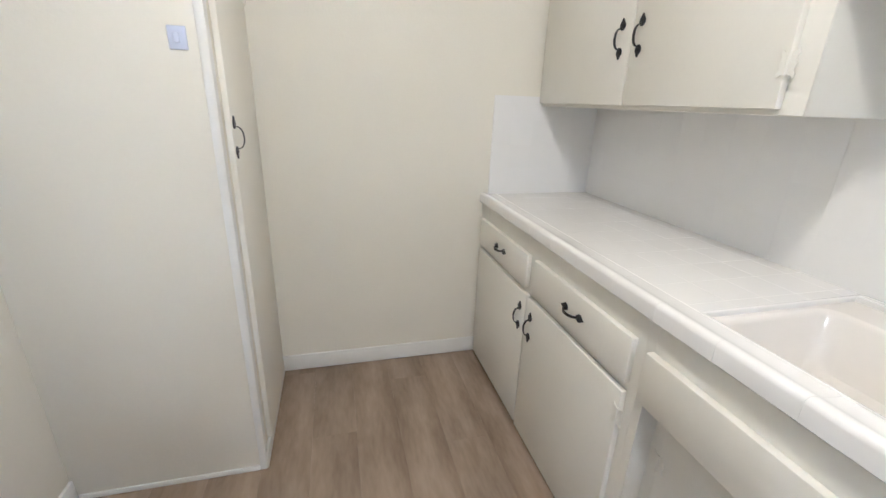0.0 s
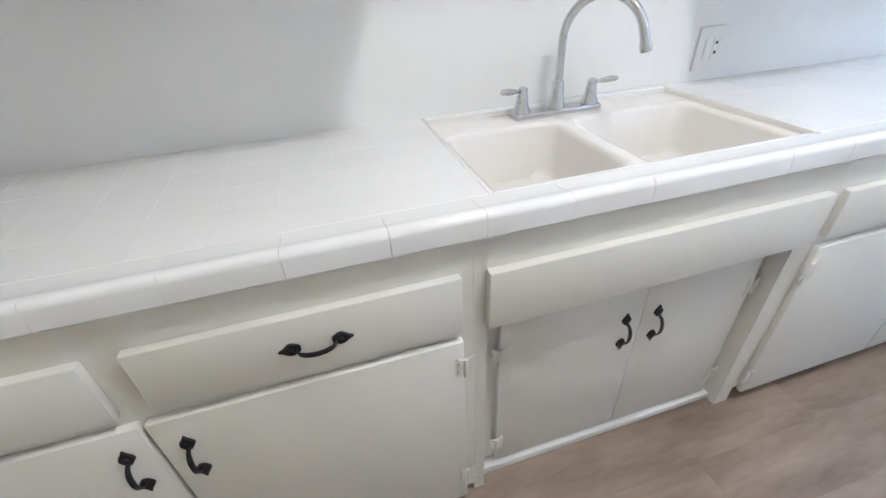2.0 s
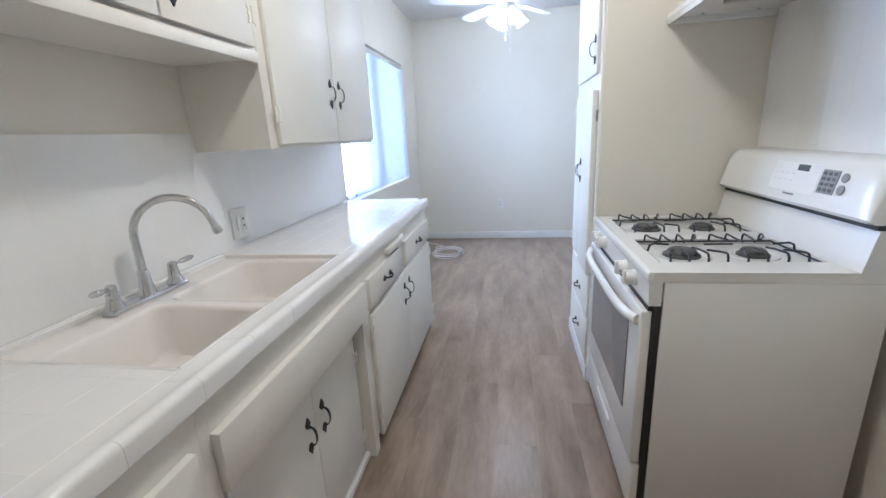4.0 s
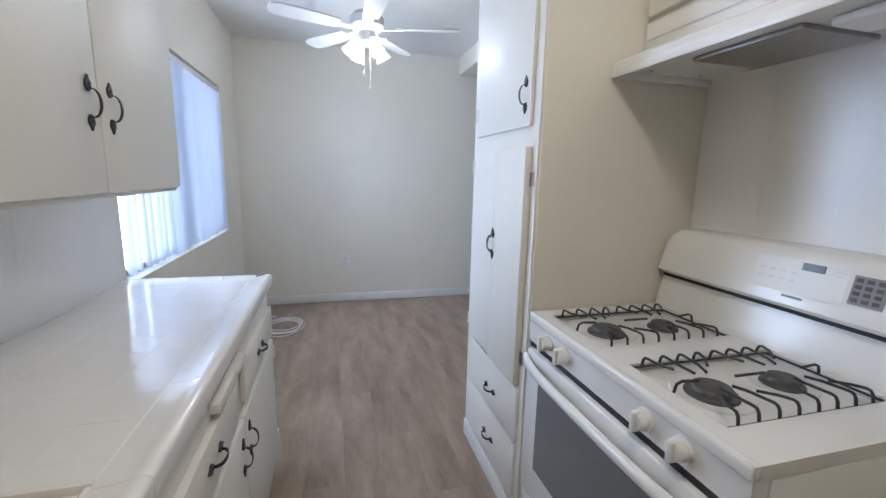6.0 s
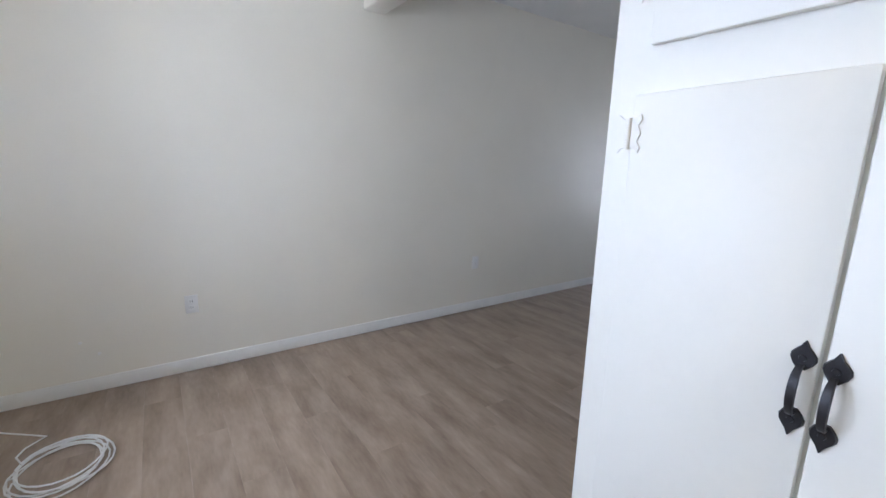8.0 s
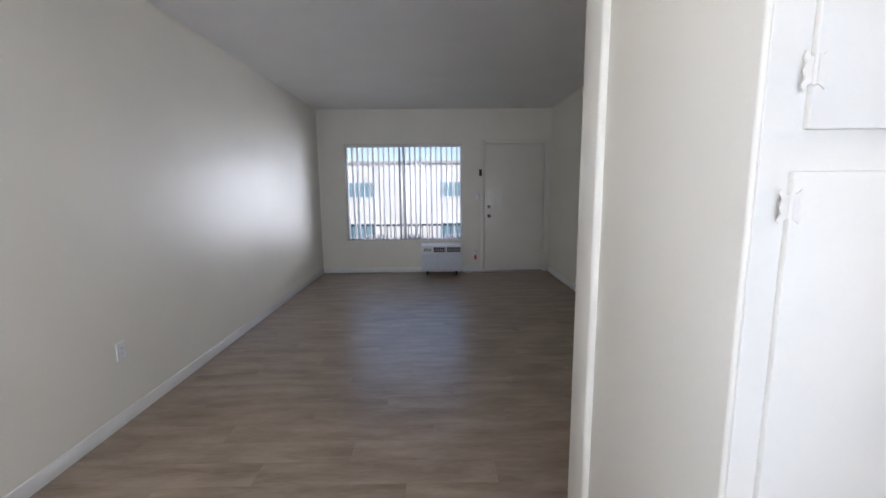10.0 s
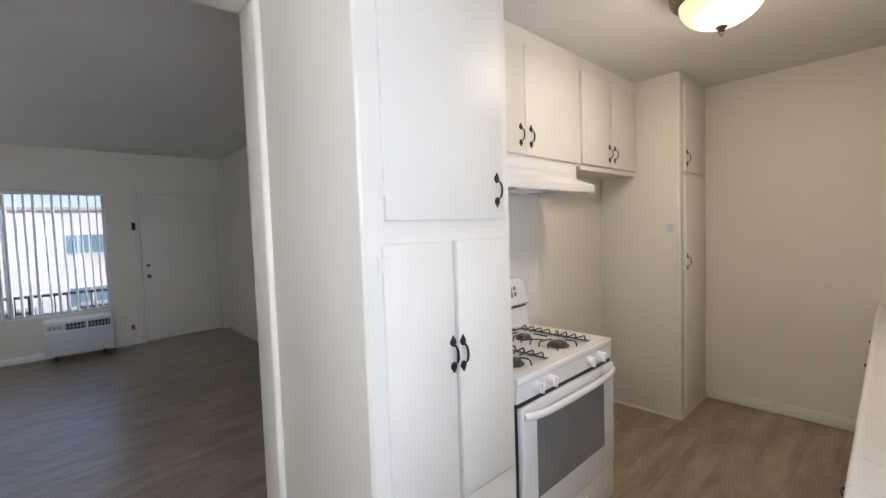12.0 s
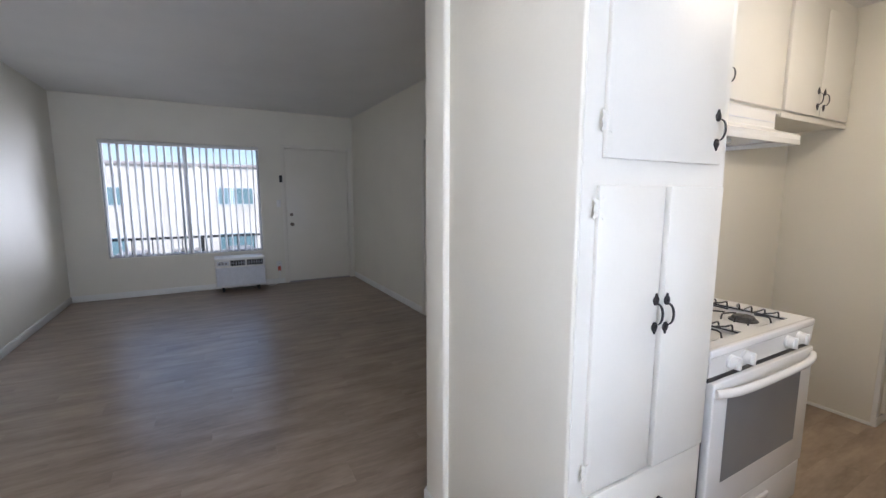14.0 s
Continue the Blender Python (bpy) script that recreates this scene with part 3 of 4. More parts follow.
leaf("door", u2, UX, -1.622, -1.242, 1.604, 2.46, -1, handle=(-1.578, 1.70), hinges=(1.70,), hinge_y=-1.242)
leaf("door", u2, UX, -2.010, -1.628, 1.604, 2.46, -1, handle=(-1.672, 1.70), hinges=(1.70,), hinge_y=-2.010)
u3 = upper("wall_cabinet", -3.15, -2.04, 1.282, UX, "tall cream painted wall cabinet beside the dining window")
leaf("door", u3, UX, -2.612, -2.088, 1.296, 2.46, -1, handle=(-2.566, 1.505), hinges=(1.40, 2.35), hinge_y=-2.086)
leaf("door", u3, UX, -3.135, -2.618, 1.296, 2.46, -1, handle=(-2.666, 1.505))

# ---- stove side ----
# pantry: plaster case with a painted front
PX, PY0, PY1 = -1.534, -3.338, -2.672
pantry = thing("pantry_cabinet", (0, 0, 0), "full-height cream painted pantry cupboard with doors and two drawers", "pantry cabinet")
part("case", B(XW - 0.04, PX, PY0, PY1, -0.004, KC + 0.04, 0.009, 4), WALL, pantry, "cream plastered case with rounded corners")
part("face_frame", B(PX, PX + 0.004, PY0 + 0.007, PY1 - 0.007, 0.0, KC - 0.002, 0.0015, 1), CAB, pantry)
F = PX + 0.004
leaf("door", pantry, F, -3.263, -2.727, 1.532, 2.50, 1, thick=0.014, handle=(-2.766, 1.637), hinges=(1.625, 2.40), hinge_y=-3.265)
leaf("door", pantry, F, -3.278, -3.000, 0.585, 1.462, 1, thick=0.014, handle=(-3.015, 1.084), hinges=(1.402, 0.66), hinge_y=-3.281)
leaf("door", pantry, F, -2.992, -2.720, 0.585, 1.462, 1, thick=0.026, handle=(-2.981, 1.084), hinges=(1.352, 0.70), hinge_y=-2.708, steel=True)
leaf("drawer", pantry, F, -3.255, -2.712, 0.350, 0.570, 1, thick=0.014, handle=(-2.972, 0.442), flat=True)
leaf("drawer", pantry, F, -3.255, -2.712, 0.105, 0.338, 1, thick=0.014, handle=(-2.972, 0.215), flat=True)
part("plinth", B(F, F + 0.012, -3.322, -2.688, 0.0, 0.085, 0.003), TRIM, pantry, "white base rail")

# broom closet at the end of the galley
BX = -1.585
broom = thing("broom_cupboard", (0, 0, 0), "narrow full-height cream painted cupboard in the corner", "tall cabinet")
part("case", B(XW - 0.04, BX, -0.613, 0.04, -0.004, KC + 0.04, 0.004, 2), WALL, broom, "cream plastered case")
part("corner_strip", B(BX - 0.0185, BX + 0.006, -0.6195, -0.583, 0.0, KC - 0.002, 0.003), TRIM, broom, "white corner strip")
leaf("door", broom, BX, -0.535, -0.085, 1.86, 2.50, 1, thick=0.018, handle=(-0.508, 1.96))
leaf("door", broom, BX, -0.535, -0.085, 0.07, 1.825, 1, thick=0.018, handle=(-0.508, 1.19), hinges=(1.65,), hinge_y=-0.083)
part("plinth", B(BX, BX + 0.010, -0.613, -0.0135, 0.0, 0.06, 0.003), TRIM, broom, "white base strip")
part("base_strip", B(XW + 0.015, BX - 0.0190, -0.621, -0.6135, 0.0, 0.02, 0.002), TRIM, broom, "white base strip")

# uppers on the stove wall
RX = -1.905
u4 = upper("wall_cabinet", -1.468, -0.615, 1.860, RX, "cream painted wall cabinet above the refrigerator space", 1)
part("lip", B(RX, RX + 0.012, -1.467, -0.616, 1.850, 1.877, 0.003), CAB, u4)
leaf("door", u4, RX, -1.032, -0.634, 1.888, 2.48, 1, handle=(-0.995, 1.985))
leaf("door", u4, RX, -1.448, -1.038, 1.888, 2.48, 1, handle=(-1.075, 1.985))
u5 = upper("wall_cabinet", -2.671, -1.470, 1.868, RX, "cream painted wall cabinet above the range hood", 1)
leaf("door", u5, RX, -2.058, -1.490, 1.888, 2.48, 1, handle=(-2.015, 1.99))
leaf("door", u5, RX, -2.655, -2.064, 1.888, 2.48, 1, handle=(-2.107, 1.99))

# range hood
hood = thing("range_hood", (XW, -2.093, 1.690), "white enamelled range hood with a sloping front", "range hood")
bm = bmesh.new()
HW = 0.575
prof = [(0.002, 0.182), (0.293, 0.182), (0.293, 0.098), (0.300, 0.090), (0.404, 0.052), (0.412, 0.044), (0.412, 0.024), (0.002, 0.024)]
L_ = [bm.verts.new((x, -HW, z)) for x, z in prof]
R_ = [bm.verts.new((x, HW, z)) for x, z in prof]
for k in range(len(prof)):
    j = (k + 1) % len(prof)
    bm.faces.new((L_[k], L_[j], R_[j], R_[k]))
bm.faces.new(L_)
bm.faces.new(R_[::-1])
part("shell", bm, ENAMEL, hood)
part("front_lip", B(0.402, 0.4135, -HW - 0.001, HW + 0.001, 0.0, 0.0255, 0.003), ENAMEL, hood)
for s in (-1, 1):
    part("side_lip", B(0.004, 0.4015, *sorted((s * (HW - 0.010), s * (HW + 0.001))), 0.0, 0.0255, 0.003), ENAMEL, hood)
    for x in (0.10, 0.30):
        b = bmesh.new()
        cyl(b, (x, s * (HW - 0.05), 0.0238), (0, 0, -1), 0.006, 0.004, 12)
        part("screw", b, STEEL, hood, "small dark screw head")
part("lamp_cover", B(0.16, 0.28, -0.02, 0.20, 0.002, 0.0236, 0.008, 3), PLASTIC, hood, "white plastic lamp cover under the hood")
part("filter", B(0.05, 0.30, -0.36, -0.06, 0.012, 0.0236, 0.003), STEEL, hood, "greasy metal filter")
part("seam", B(0.294, 0.296, -HW + 0.01, HW - 0.01, 0.125, 0.129), ACGREY, hood)

# stove
SY0, SY1, SXF = -2.662, -1.845, -1.537
SH = 0.895
stove = thing("gas_stove", (0, 0, 0), "white enamelled four-burner gas stove with grey oven window", "stove")
part("body", B(XW + 0.05, SXF - 0.035, SY0, SY1, 0.035, SH - 0.03, 0.004), ENAMEL, stove)
part("side_band", B(SXF - 0.035, SXF - 0.012, SY0 + 0.004, SY1 - 0.004, 0.04, 0.80, 0.002), BLACK, stove, "black gasket gap round the oven door")
top = bmesh.new()
WELLS = [(-2.040, -1.586, -2.610, -2.332), (-2.040, -1.586, -2.224, -1.946)]
xs = sorted({XW + 0.05, SXF + 0.008, *[w[0] for w in WELLS], *[w[1] for w in WELLS]})
ys = sorted({SY0, SY1, *[w[2] for w in WELLS], *[w[3] for w in WELLS]})
for x0, x1 in zip(xs, xs[1:]):
    for y0, y1 in zip(ys, ys[1:]):
        if not any(w[0] <= x0 and x1 <= w[1] and w[2] <= y0 and y1 <= w[3] for w in WELLS):
            bbox(top, x0, x1, y0, y1, SH - 0.03, SH)
bmesh.ops.remove_doubles(top, verts=top.verts, dist=1e-5)
part("cooktop", top, ENAMEL, stove, "white cooktop with two sunken wells")
part("cooktop_lip", B(SXF - 0.012, SXF + 0.012, SY0 - 0.001, SY1 + 0.001, SH - 0.032, SH + 0.001, 0.009, 4), ENAMEL, stove)
for w in WELLS:
    yc = (w[2] + w[3]) / 2
    well = part("well", B(w[0], w[1], w[2], w[3], SH - 0.029, SH - 0.020), ENAMEL, stove, "sunken white burner well")
    for x in (-1.700, -1.915):
        b = bmesh.new()
        big = 1.0 if x > -1.83 else 0.82
        lathe(b, [(0.058 * big, 0), (0.056 * big, 0.006), (0.046 * big, 0.010), (0.045 * big, 0.016), (0.040 * big, 0.021), (0.012, 0.022)], (x, yc, SH - 0.0195), 28)
        part("burner", b, BURNER, stove, "dark grey burner head")
        b = bmesh.new()
        lathe(b, [(0.088 * big, 0), (0.086 * big, 0.003), (0.070 * big, 0.0015), (0.060 * big, 0.0005)], (x, yc, SH - 0.0198), 32)
        part("burner_bowl", b, ENAMEL, stove, "white enamelled drip bowl")
    g = bmesh.new()
    z0, zt = SH - 0.007, SH + 0.022
    loop = [(w[0] + 0.006, w[2] + 0.006, z0), (w[1] - 0.006, w[2] + 0.006, z0), (w[1] - 0.006, w[3] - 0.006, z0), (w[0] + 0.006, w[3] - 0.006, z0)]
    tube(g, loop, 0.0036, 8, True)
    for x in (-1.700, -1.915):
        for dx in (-0.080, -0.027, 0.027, 0.080):
            for s in (-1, 1):
                ye = w[2] + 0.006 if s < 0 else w[3] - 0.006
                inn = 0.034 if abs(dx) < 0.05 else 0.062
                tube(g, [(x + dx, ye, z0), (x + dx, ye - s * 0.003, zt - 0.010), (x + dx, ye - s * 0.008, zt - 0.002), (x + dx, ye - s * 0.016, zt), (x + dx * 0.92, yc + s * (inn + 0.03), zt - 0.003), (x + dx * 0.62, yc + s * inn, zt - 0.006)], 0.0036, 7)
    for xe in (w[0] + 0.006, w[1] - 0.006):
        s = 1 if xe < -1.83 else -1
        tube(g, [(xe, yc, z0), (xe + s * 0.006, yc, zt - 0.006), (xe + s * 0.02, yc, zt), (xe + s * 0.065, yc, zt - 0.004)], 0.0036, 7)
    tube(g, [(-1.85, yc, zt - 0.004), (-1.765, yc, zt - 0.004)], 0.0036, 7)
    part("grate", g, GRATE, stove, "dark enamelled wire grate")

# control front, knobs
cp = bmesh.new()
pv = [(SXF - 0.03, SH - 0.03), (SXF + 0.008, SH - 0.03), (SXF + 0.004, 0.792), (SXF - 0.03, 0.792)]
a, b = [cp.verts.new((x, SY0, z)) for x, z in pv], [cp.verts.new((x, SY1, z)) for x, z in pv]
cp.faces.new(a)
cp.faces.new(b[::-1])
for k in range(4):
    cp.faces.new((a[k], a[(k + 1) % 4], b[(k + 1) % 4], b[k]))
part("control_panel", cp, ENAMEL, stove)


def knob_mesh():
    bm = bmesh.new()
    cyl(bm, (0, 0, 0), (1, 0, 0), 0.026, 0.010, 28, bevel=0.002)
    cyl(bm, (0.009, 0, 0), (1, 0, 0), 0.0235, 0.022, 28, r2=0.0205, bevel=0.003)
    bbox(bm, 0.010, 0.040, -0.0075, 0.0075, -0.024, 0.024, 0.005, 3)
    return mesh_of("knob", bm, PLASTIC)


KNOB = knob_mesh()
for y in (-2.527, -2.428, -2.090, -1.985):
    k = part("knob", KNOB, PLASTIC, stove, "white plastic burner knob")
    k.matrix_basis = pose(SXF + 0.006, y, 0.832)

od = part("oven_door", B(SXF - 0.012, SXF + 0.020, SY0 + 0.020, SY1 - 0.008, 0.235, 0.772, 0.006, 3), ENAMEL, stove)
part("oven_window", B(SXF + 0.0205, SXF + 0.023, -2.550, -1.965, 0.365, 0.714, 0.001, 1), OVENGLASS, od, "grey dotted oven glass")
hb = bmesh.new()
hp = []
for i in range(17):
    u = i / 16 * 2 - 1
    hp.append((SXF + 0.024 + 0.036 * (1 - u ** 6), -2.2535 + u * 0.385, 0.738 - 0.006 * (1 - u * u)))
tube(hb, hp, [0.017] * 17, 12)
bmesh.ops.scale(hb, vec=(0.8, 1, 1.0), space=Matrix.Translation((-SXF - 0.03, 0, 0)), verts=hb.verts)
part("oven_handle", hb, ENAMEL, od, "white bowed handle")
part("vent_gap", B(SXF - 0.01, SXF + 0.002, SY0 + 0.008, SY1 - 0.008, 0.7725, 0.7915), BLACK, stove, "black vent gap")
dr = part("drawer", B(SXF - 0.03, SXF + 0.014, SY0 + 0.020, SY1 - 0.008, 0.048, 0.228, 0.006, 3), ENAMEL, stove, "white storage drawer")
part("drawer_grip", B(SXF + 0.0145, SXF + 0.024, -2.37, -2.14, 0.150, 0.182, 0.008, 3), ENAMEL, dr)
for y in (SY0 + 0.04, SY1 - 0.04):
    for x in (SXF - 0.03, XW + 0.09):
        f = bmesh.new()
        cyl(f, (x, y, 0), (0, 0, 1), 0.016, 0.037, 14)
        part("foot", f, BLACK, stove)

bg = bmesh.new()
prof = [(-2.18, SH - 0.03), (-2.052, SH - 0.0005), (-2.074, 1.008), (-2.18, 1.008)]
a, b = [bg.verts.new((x, SY0, z)) for x, z in prof], [bg.verts.new((x, SY1, z)) for x, z in prof]
bg.faces.new(a)
bg.faces.new(b[::-1])
for k in range(4):
    bg.faces.new((a[k], a[(k + 1) % 4], b[(k + 1) % 4], b[k]))
back = part("backguard", bg, ENAMEL, stove)
part("backguard_gap", B(-2.176, -2.07, SY0 + 0.006, SY1 - 0.006, 1.008, 1.023), BLACK, stove, "black vent slot")
hd_ = bmesh.new()
prof = [(-2.18, 1.023), (-2.057, 1.023), (-2.042, 1.036), (-2.046, 1.060), (-2.066, 1.155), (-2.074, 1.172), (-2.086, 1.182), (-2.10, 1.186), (-2.18, 1.188)]
RC = 0.055
drops = [RC * (1 - math.cos(math.pi / 2 * i / 6)) for i in range(7)]
stations = [SY0 + d for d in drops] + [SY1 - d for d in drops[::-1]]
rings = []
for y in stations:
    d = min(y - SY0, SY1 - y, RC)
    fall = RC - math.sqrt(max(0, RC * RC - (RC - d) ** 2))
    keep = (0.165 - fall) / 0.165
    rings.append([hd_.verts.new((x - 0.004 * (fall / RC), y, 1.023 + (z - 1.023) * keep)) for x, z in prof])
for a, b in zip(rings, rings[1:]):
    for k in range(len(prof)):
        hd_.faces.new((a[k], b[k], b[(k + 1) % len(prof)], a[(k + 1) % len(prof)]))
hd_.faces.new(rings[0])
hd_.faces.new(rings[-1][::-1])
console = part("control_console", hd_, ENAMEL, stove)
tilt = math.atan2(0.020, 0.095)


def on_console(name, y0, y1, s0, s1, proud, material, label=""):
    """A plate on the sloping face of the console; s runs up that face."""
    ob = part(name, B(0, proud, y0, y1, s0, s1, 0.0008, 1), material, console, label)
    ob.matrix_basis = Matrix.Translation((-2.0415, 0, 1.038)) @ Matrix.Rotation(-tilt, 4, "Y")
    return ob


on_console("panel_plate", -2.305, -2.075, 0.030, 0.122, 0.0012, PLASTIC, "white control plate")
on_console("clock_display", -2.182, -2.128, 0.098, 0.118, 0.003, DISPLAY, "dark clock display")
on_console("keypad", -2.066, -1.998, 0.042, 0.112, 0.003, INK, "grey keypad")
for i in range(3):
    for k in range(4):
        on_console("key", -2.061 + i * 0.021, -2.047 + i * 0.021, 0.048 + k * 0.016, 0.058 + k * 0.016, 0.0042, BURNER)
for s_ in (0.060, 0.094):
    b = bmesh.new()
    cyl(b, (0, -1.974, s_), (1, 0, 0), 0.0135, 0.004, 20, bevel=0.001)
    o = part("button", b, INK, console, "round grey button")
    o.matrix_basis = Matrix.Translation((-2.0415, 0, 1.038)) @ Matrix.Rotation(-tilt, 4, "Y")
for y in (-2.290, -2.262, -2.234, -2.206):
    for s_ in (0.062, 0.084):
        on_console("print", y, y + 0.016, s_, s_ + 0.004, 0.0016, ACGREY)
for y, s_ in ((-2.110, 0.108), (-2.110, 0.098), (-2.110, 0.116)):
    on_console("print", y, y + 0.028, s_, s_ + 0.003, 0.0016, ACGREY)
on_console("badge", -2.212, -2.160, 0.018, 0.024, 0.0022, INK, "small dark maker's mark")

# switch plate on the closet side, with a missing cover
sw = thing("switch_plate", (-1.650, -0.613, 1.445), "pale blue-white plastic switch plate on the cupboard side", "switch plate")
part("plate", B(-0.022, 0.022, -0.006, 0, -0.028, 0.028, 0.003), GREYPLASTIC, sw)
part("toggle", B(-0.008, 0.006, -0.012, -0.0062, -0.012, 0.012, 0.002), GREYPLASTIC, sw)

# ---- lights ----
lamp = thing("ceiling_lamp", (-1.07, -1.675, KC), "lit flush ceiling lamp with frosted glass bowl and bronze rim", "ceiling lamp")
b = bmesh.new()
lathe(b, [(0.09, -0.0005), (0.20, -0.006), (0.212, -0.030), (0.205, -0.055), (0.185, -0.075), (0.165, -0.078)], (0, 0, 0), 48)
part("rim", b, BRONZE, lamp, "brushed bronze rim")
b = bmesh.new()
prof = [(0.172 * math.cos(a_) , -0.070 - 0.125 * math.sin(a_)) for a_ in [math.pi / 2 * i / 12 for i in range(12)]] + [(0.01, -0.195)]
lathe(b, prof, (0, 0, 0), 48)
SHADE = bpy.data.materials.new("frosted_amber_glass")
SHADE.use_nodes = True
sb = SHADE.node_tree.nodes["Principled BSDF"]
sb.inputs["Base Color"].default_value = (0.95, 0.80, 0.55, 1)
sb.inputs["Roughness"].default_value = 0.4
sb.inputs["Emission Color"].default_value = (1.0, 0.70, 0.36, 1)
sn, sl = SHADE.node_tree.nodes, SHADE.node_tree.links
sg, sd, sr = sn.new("ShaderNodeNewGeometry"), sn.new("ShaderNodeVectorMath"), sn.new("ShaderNodeMapRange")
sd.operation = "DISTANCE"
sd.inputs[1].default_value = (-1.045, -1.69, 2.43)      # the bulb inside
sr.interpolation_type = "SMOOTHERSTEP"
sr.inputs["From Min"].default_value, sr.inputs["From Max"].default_value = 0.055, 0.17
sr.inputs["To Min"].default_value, sr.inputs["To Max"].default_value = 3.2, 0.75
sl.new(sg.outputs["Position"], sd.inputs[0])
sl.new(sd.outputs["Value"], sr.inputs["Value"])
sl.new(sr.outputs[0], sb.inputs["Emission Strength"])
bowl = part("glass_bowl", b, SHADE, lamp, "glowing frosted glass bowl")
bowl.visible_shadow = False
b = bmesh.new()
lathe(b, [(0.022, -0.190), (0.026, -0.198), (0.016, -0.206), (0.014, -0.214), (0.007, -0.222), (0.009, -0.228), (0.003, -0.238)], (0, 0, 0), 20)
part("finial", b, BRONZE, lamp, "bronze finial")

fan = thing("ceiling_fan", (-1.115, -4.435, KC), "white five-blade ceiling fan with lit frosted glass shades", "ceiling fan")
b = bmesh.new()
lathe(b, [(0.065, -0.0005), (0.062, -0.03), (0.03, -0.055)], (0, 0, 0), 32)
lathe(b, [(0.012, -0.05), (0.012, -0.16)], (0, 0, 0), 16)
part("downrod", b, PLASTIC, fan)
b = bmesh.new()
lathe(b, [(0.03, -0.155), (0.085, -0.165), (0.115, -0.195), (0.115, -0.245), (0.085, -0.275), (0.055, -0.285)], (0, 0, 0), 40)
part("motor", b, PLASTIC, fan)
b = bmesh.new()
lathe(b, [(0.055, -0.2855), (0.062, -0.30), (0.06, -0.345), (0.03, -0.362)], (0, 0, 0), 32)
part("light_kit", b, PLASTIC, fan)
bm = bmesh.new()
out = [(0.20, 0.050), (0.30, 0.060), (0.48, 0.068), (0.58, 0.066), (0.62, 0.045), (0.632, 0.0)]
ring = [(r, w) for r, w in out] + [(r, -w) for r, w in out[::-1][1:]]
tp, bt = [bm.verts.new((r, w, 0.004)) for r, w in ring], [bm.verts.new((r, w, -0.004)) for r, w in ring]
bm.faces.new(tp)
bm.faces.new(bt[::-1])
for k in range(len(ring)):
    j = (k + 1) % len(ring)
    bm.faces.new((tp[k], bt[k], bt[j], tp[j]))
BLADE = mesh_of("blade", bm, PLASTIC)
bm = B(0.10, 0.24, -0.02, 0.02, -0.010, -0.004, 0.002, 1)
IRONB = mesh_of("blade_iron", bm, PLASTIC)
for i in range(5):
    m = Matrix.Translation((0, 0, -0.262)) @ Matrix.Rotation(radians(20 + 72 * i), 4, "Z") @ Matrix.Rotation(radians(11), 4, "X")
    o = part("blade", BLADE, PLASTIC, fan, "white blade")
    o.matrix_basis = m
    o = part("blade_iron", IRONB, PLASTIC, fan)
    o.matrix_basis = m
FANGLASS = glow("lit_frosted_glass", (1.0, 0.97, 0.90), 0.7)
for i in range(4):
    ang = radians(25 + 90 * i)
    b = bmesh.new()
    lathe(b, [(0.018, 0), (0.026, -0.012), (0.030, -0.04), (0.040, -0.085), (0.052, -0.115), (0.046, -0.114), (0.02, -0.05), (0.012, -0.01)], (0, 0, 0), 24)
    o = part("lamp_shade", b, FANGLASS, fan, "lit frosted glass tulip shade")
    o.matrix_basis = Matrix.Rotation(ang, 4, "Z") @ Matrix.Translation((0.075, 0, -0.335)) @ Matrix.Rotation(radians(-32), 4, "Y")
    o.visible_shadow = False
b = bmesh.new()
tube(b, [(0.02, 0.01, -0.36), (0.02, 0.01, -0.53)], 0.0012, 6)
lathe(b, [(0.002, -0.53), (0.007, -0.54), (0.008, -0.552), (0.002, -0.562)], (0.02, 0.01, 0), 12)
part("pull_chain", b, PLASTIC, fan, "pull chain with a white knob")
b = bmesh.new()
tube(b, [(-0.02, 0.02, -0.36), (-0.02, 0.02, -0.62)], 0.0012, 6)
lathe(b, [(0.002, -0.62), (0.006, -0.628), (0.006, -0.64), (0.002, -0.648)], (-0.02, 0.02, 0), 12)
part("pull_chain", b, PLASTIC, fan)

# ---- sink and faucet ----
def rrect(bm, cx, cy, hx, hy, r, z, n=6):
    vs = []
    for sx, sy, a0 in ((1, 1, 0), (-1, 1, 90), (-1, -1, 180), (1, -1, 270)):
        for i in range(n + 1):
            a = radians(a0 + 90 * i / n)
            vs.append(bm.verts.new((cx + sx * (hx - r) + r * math.cos(a), cy + sy * (hy - r) + r * math.sin(a), z)))
    return vs


def strip(bm, a, b):
    for k in range(len(a)):
        bm.faces.new((a[k], a[(k + 1) % len(a)], b[(k + 1) % len(a)], b[k]))


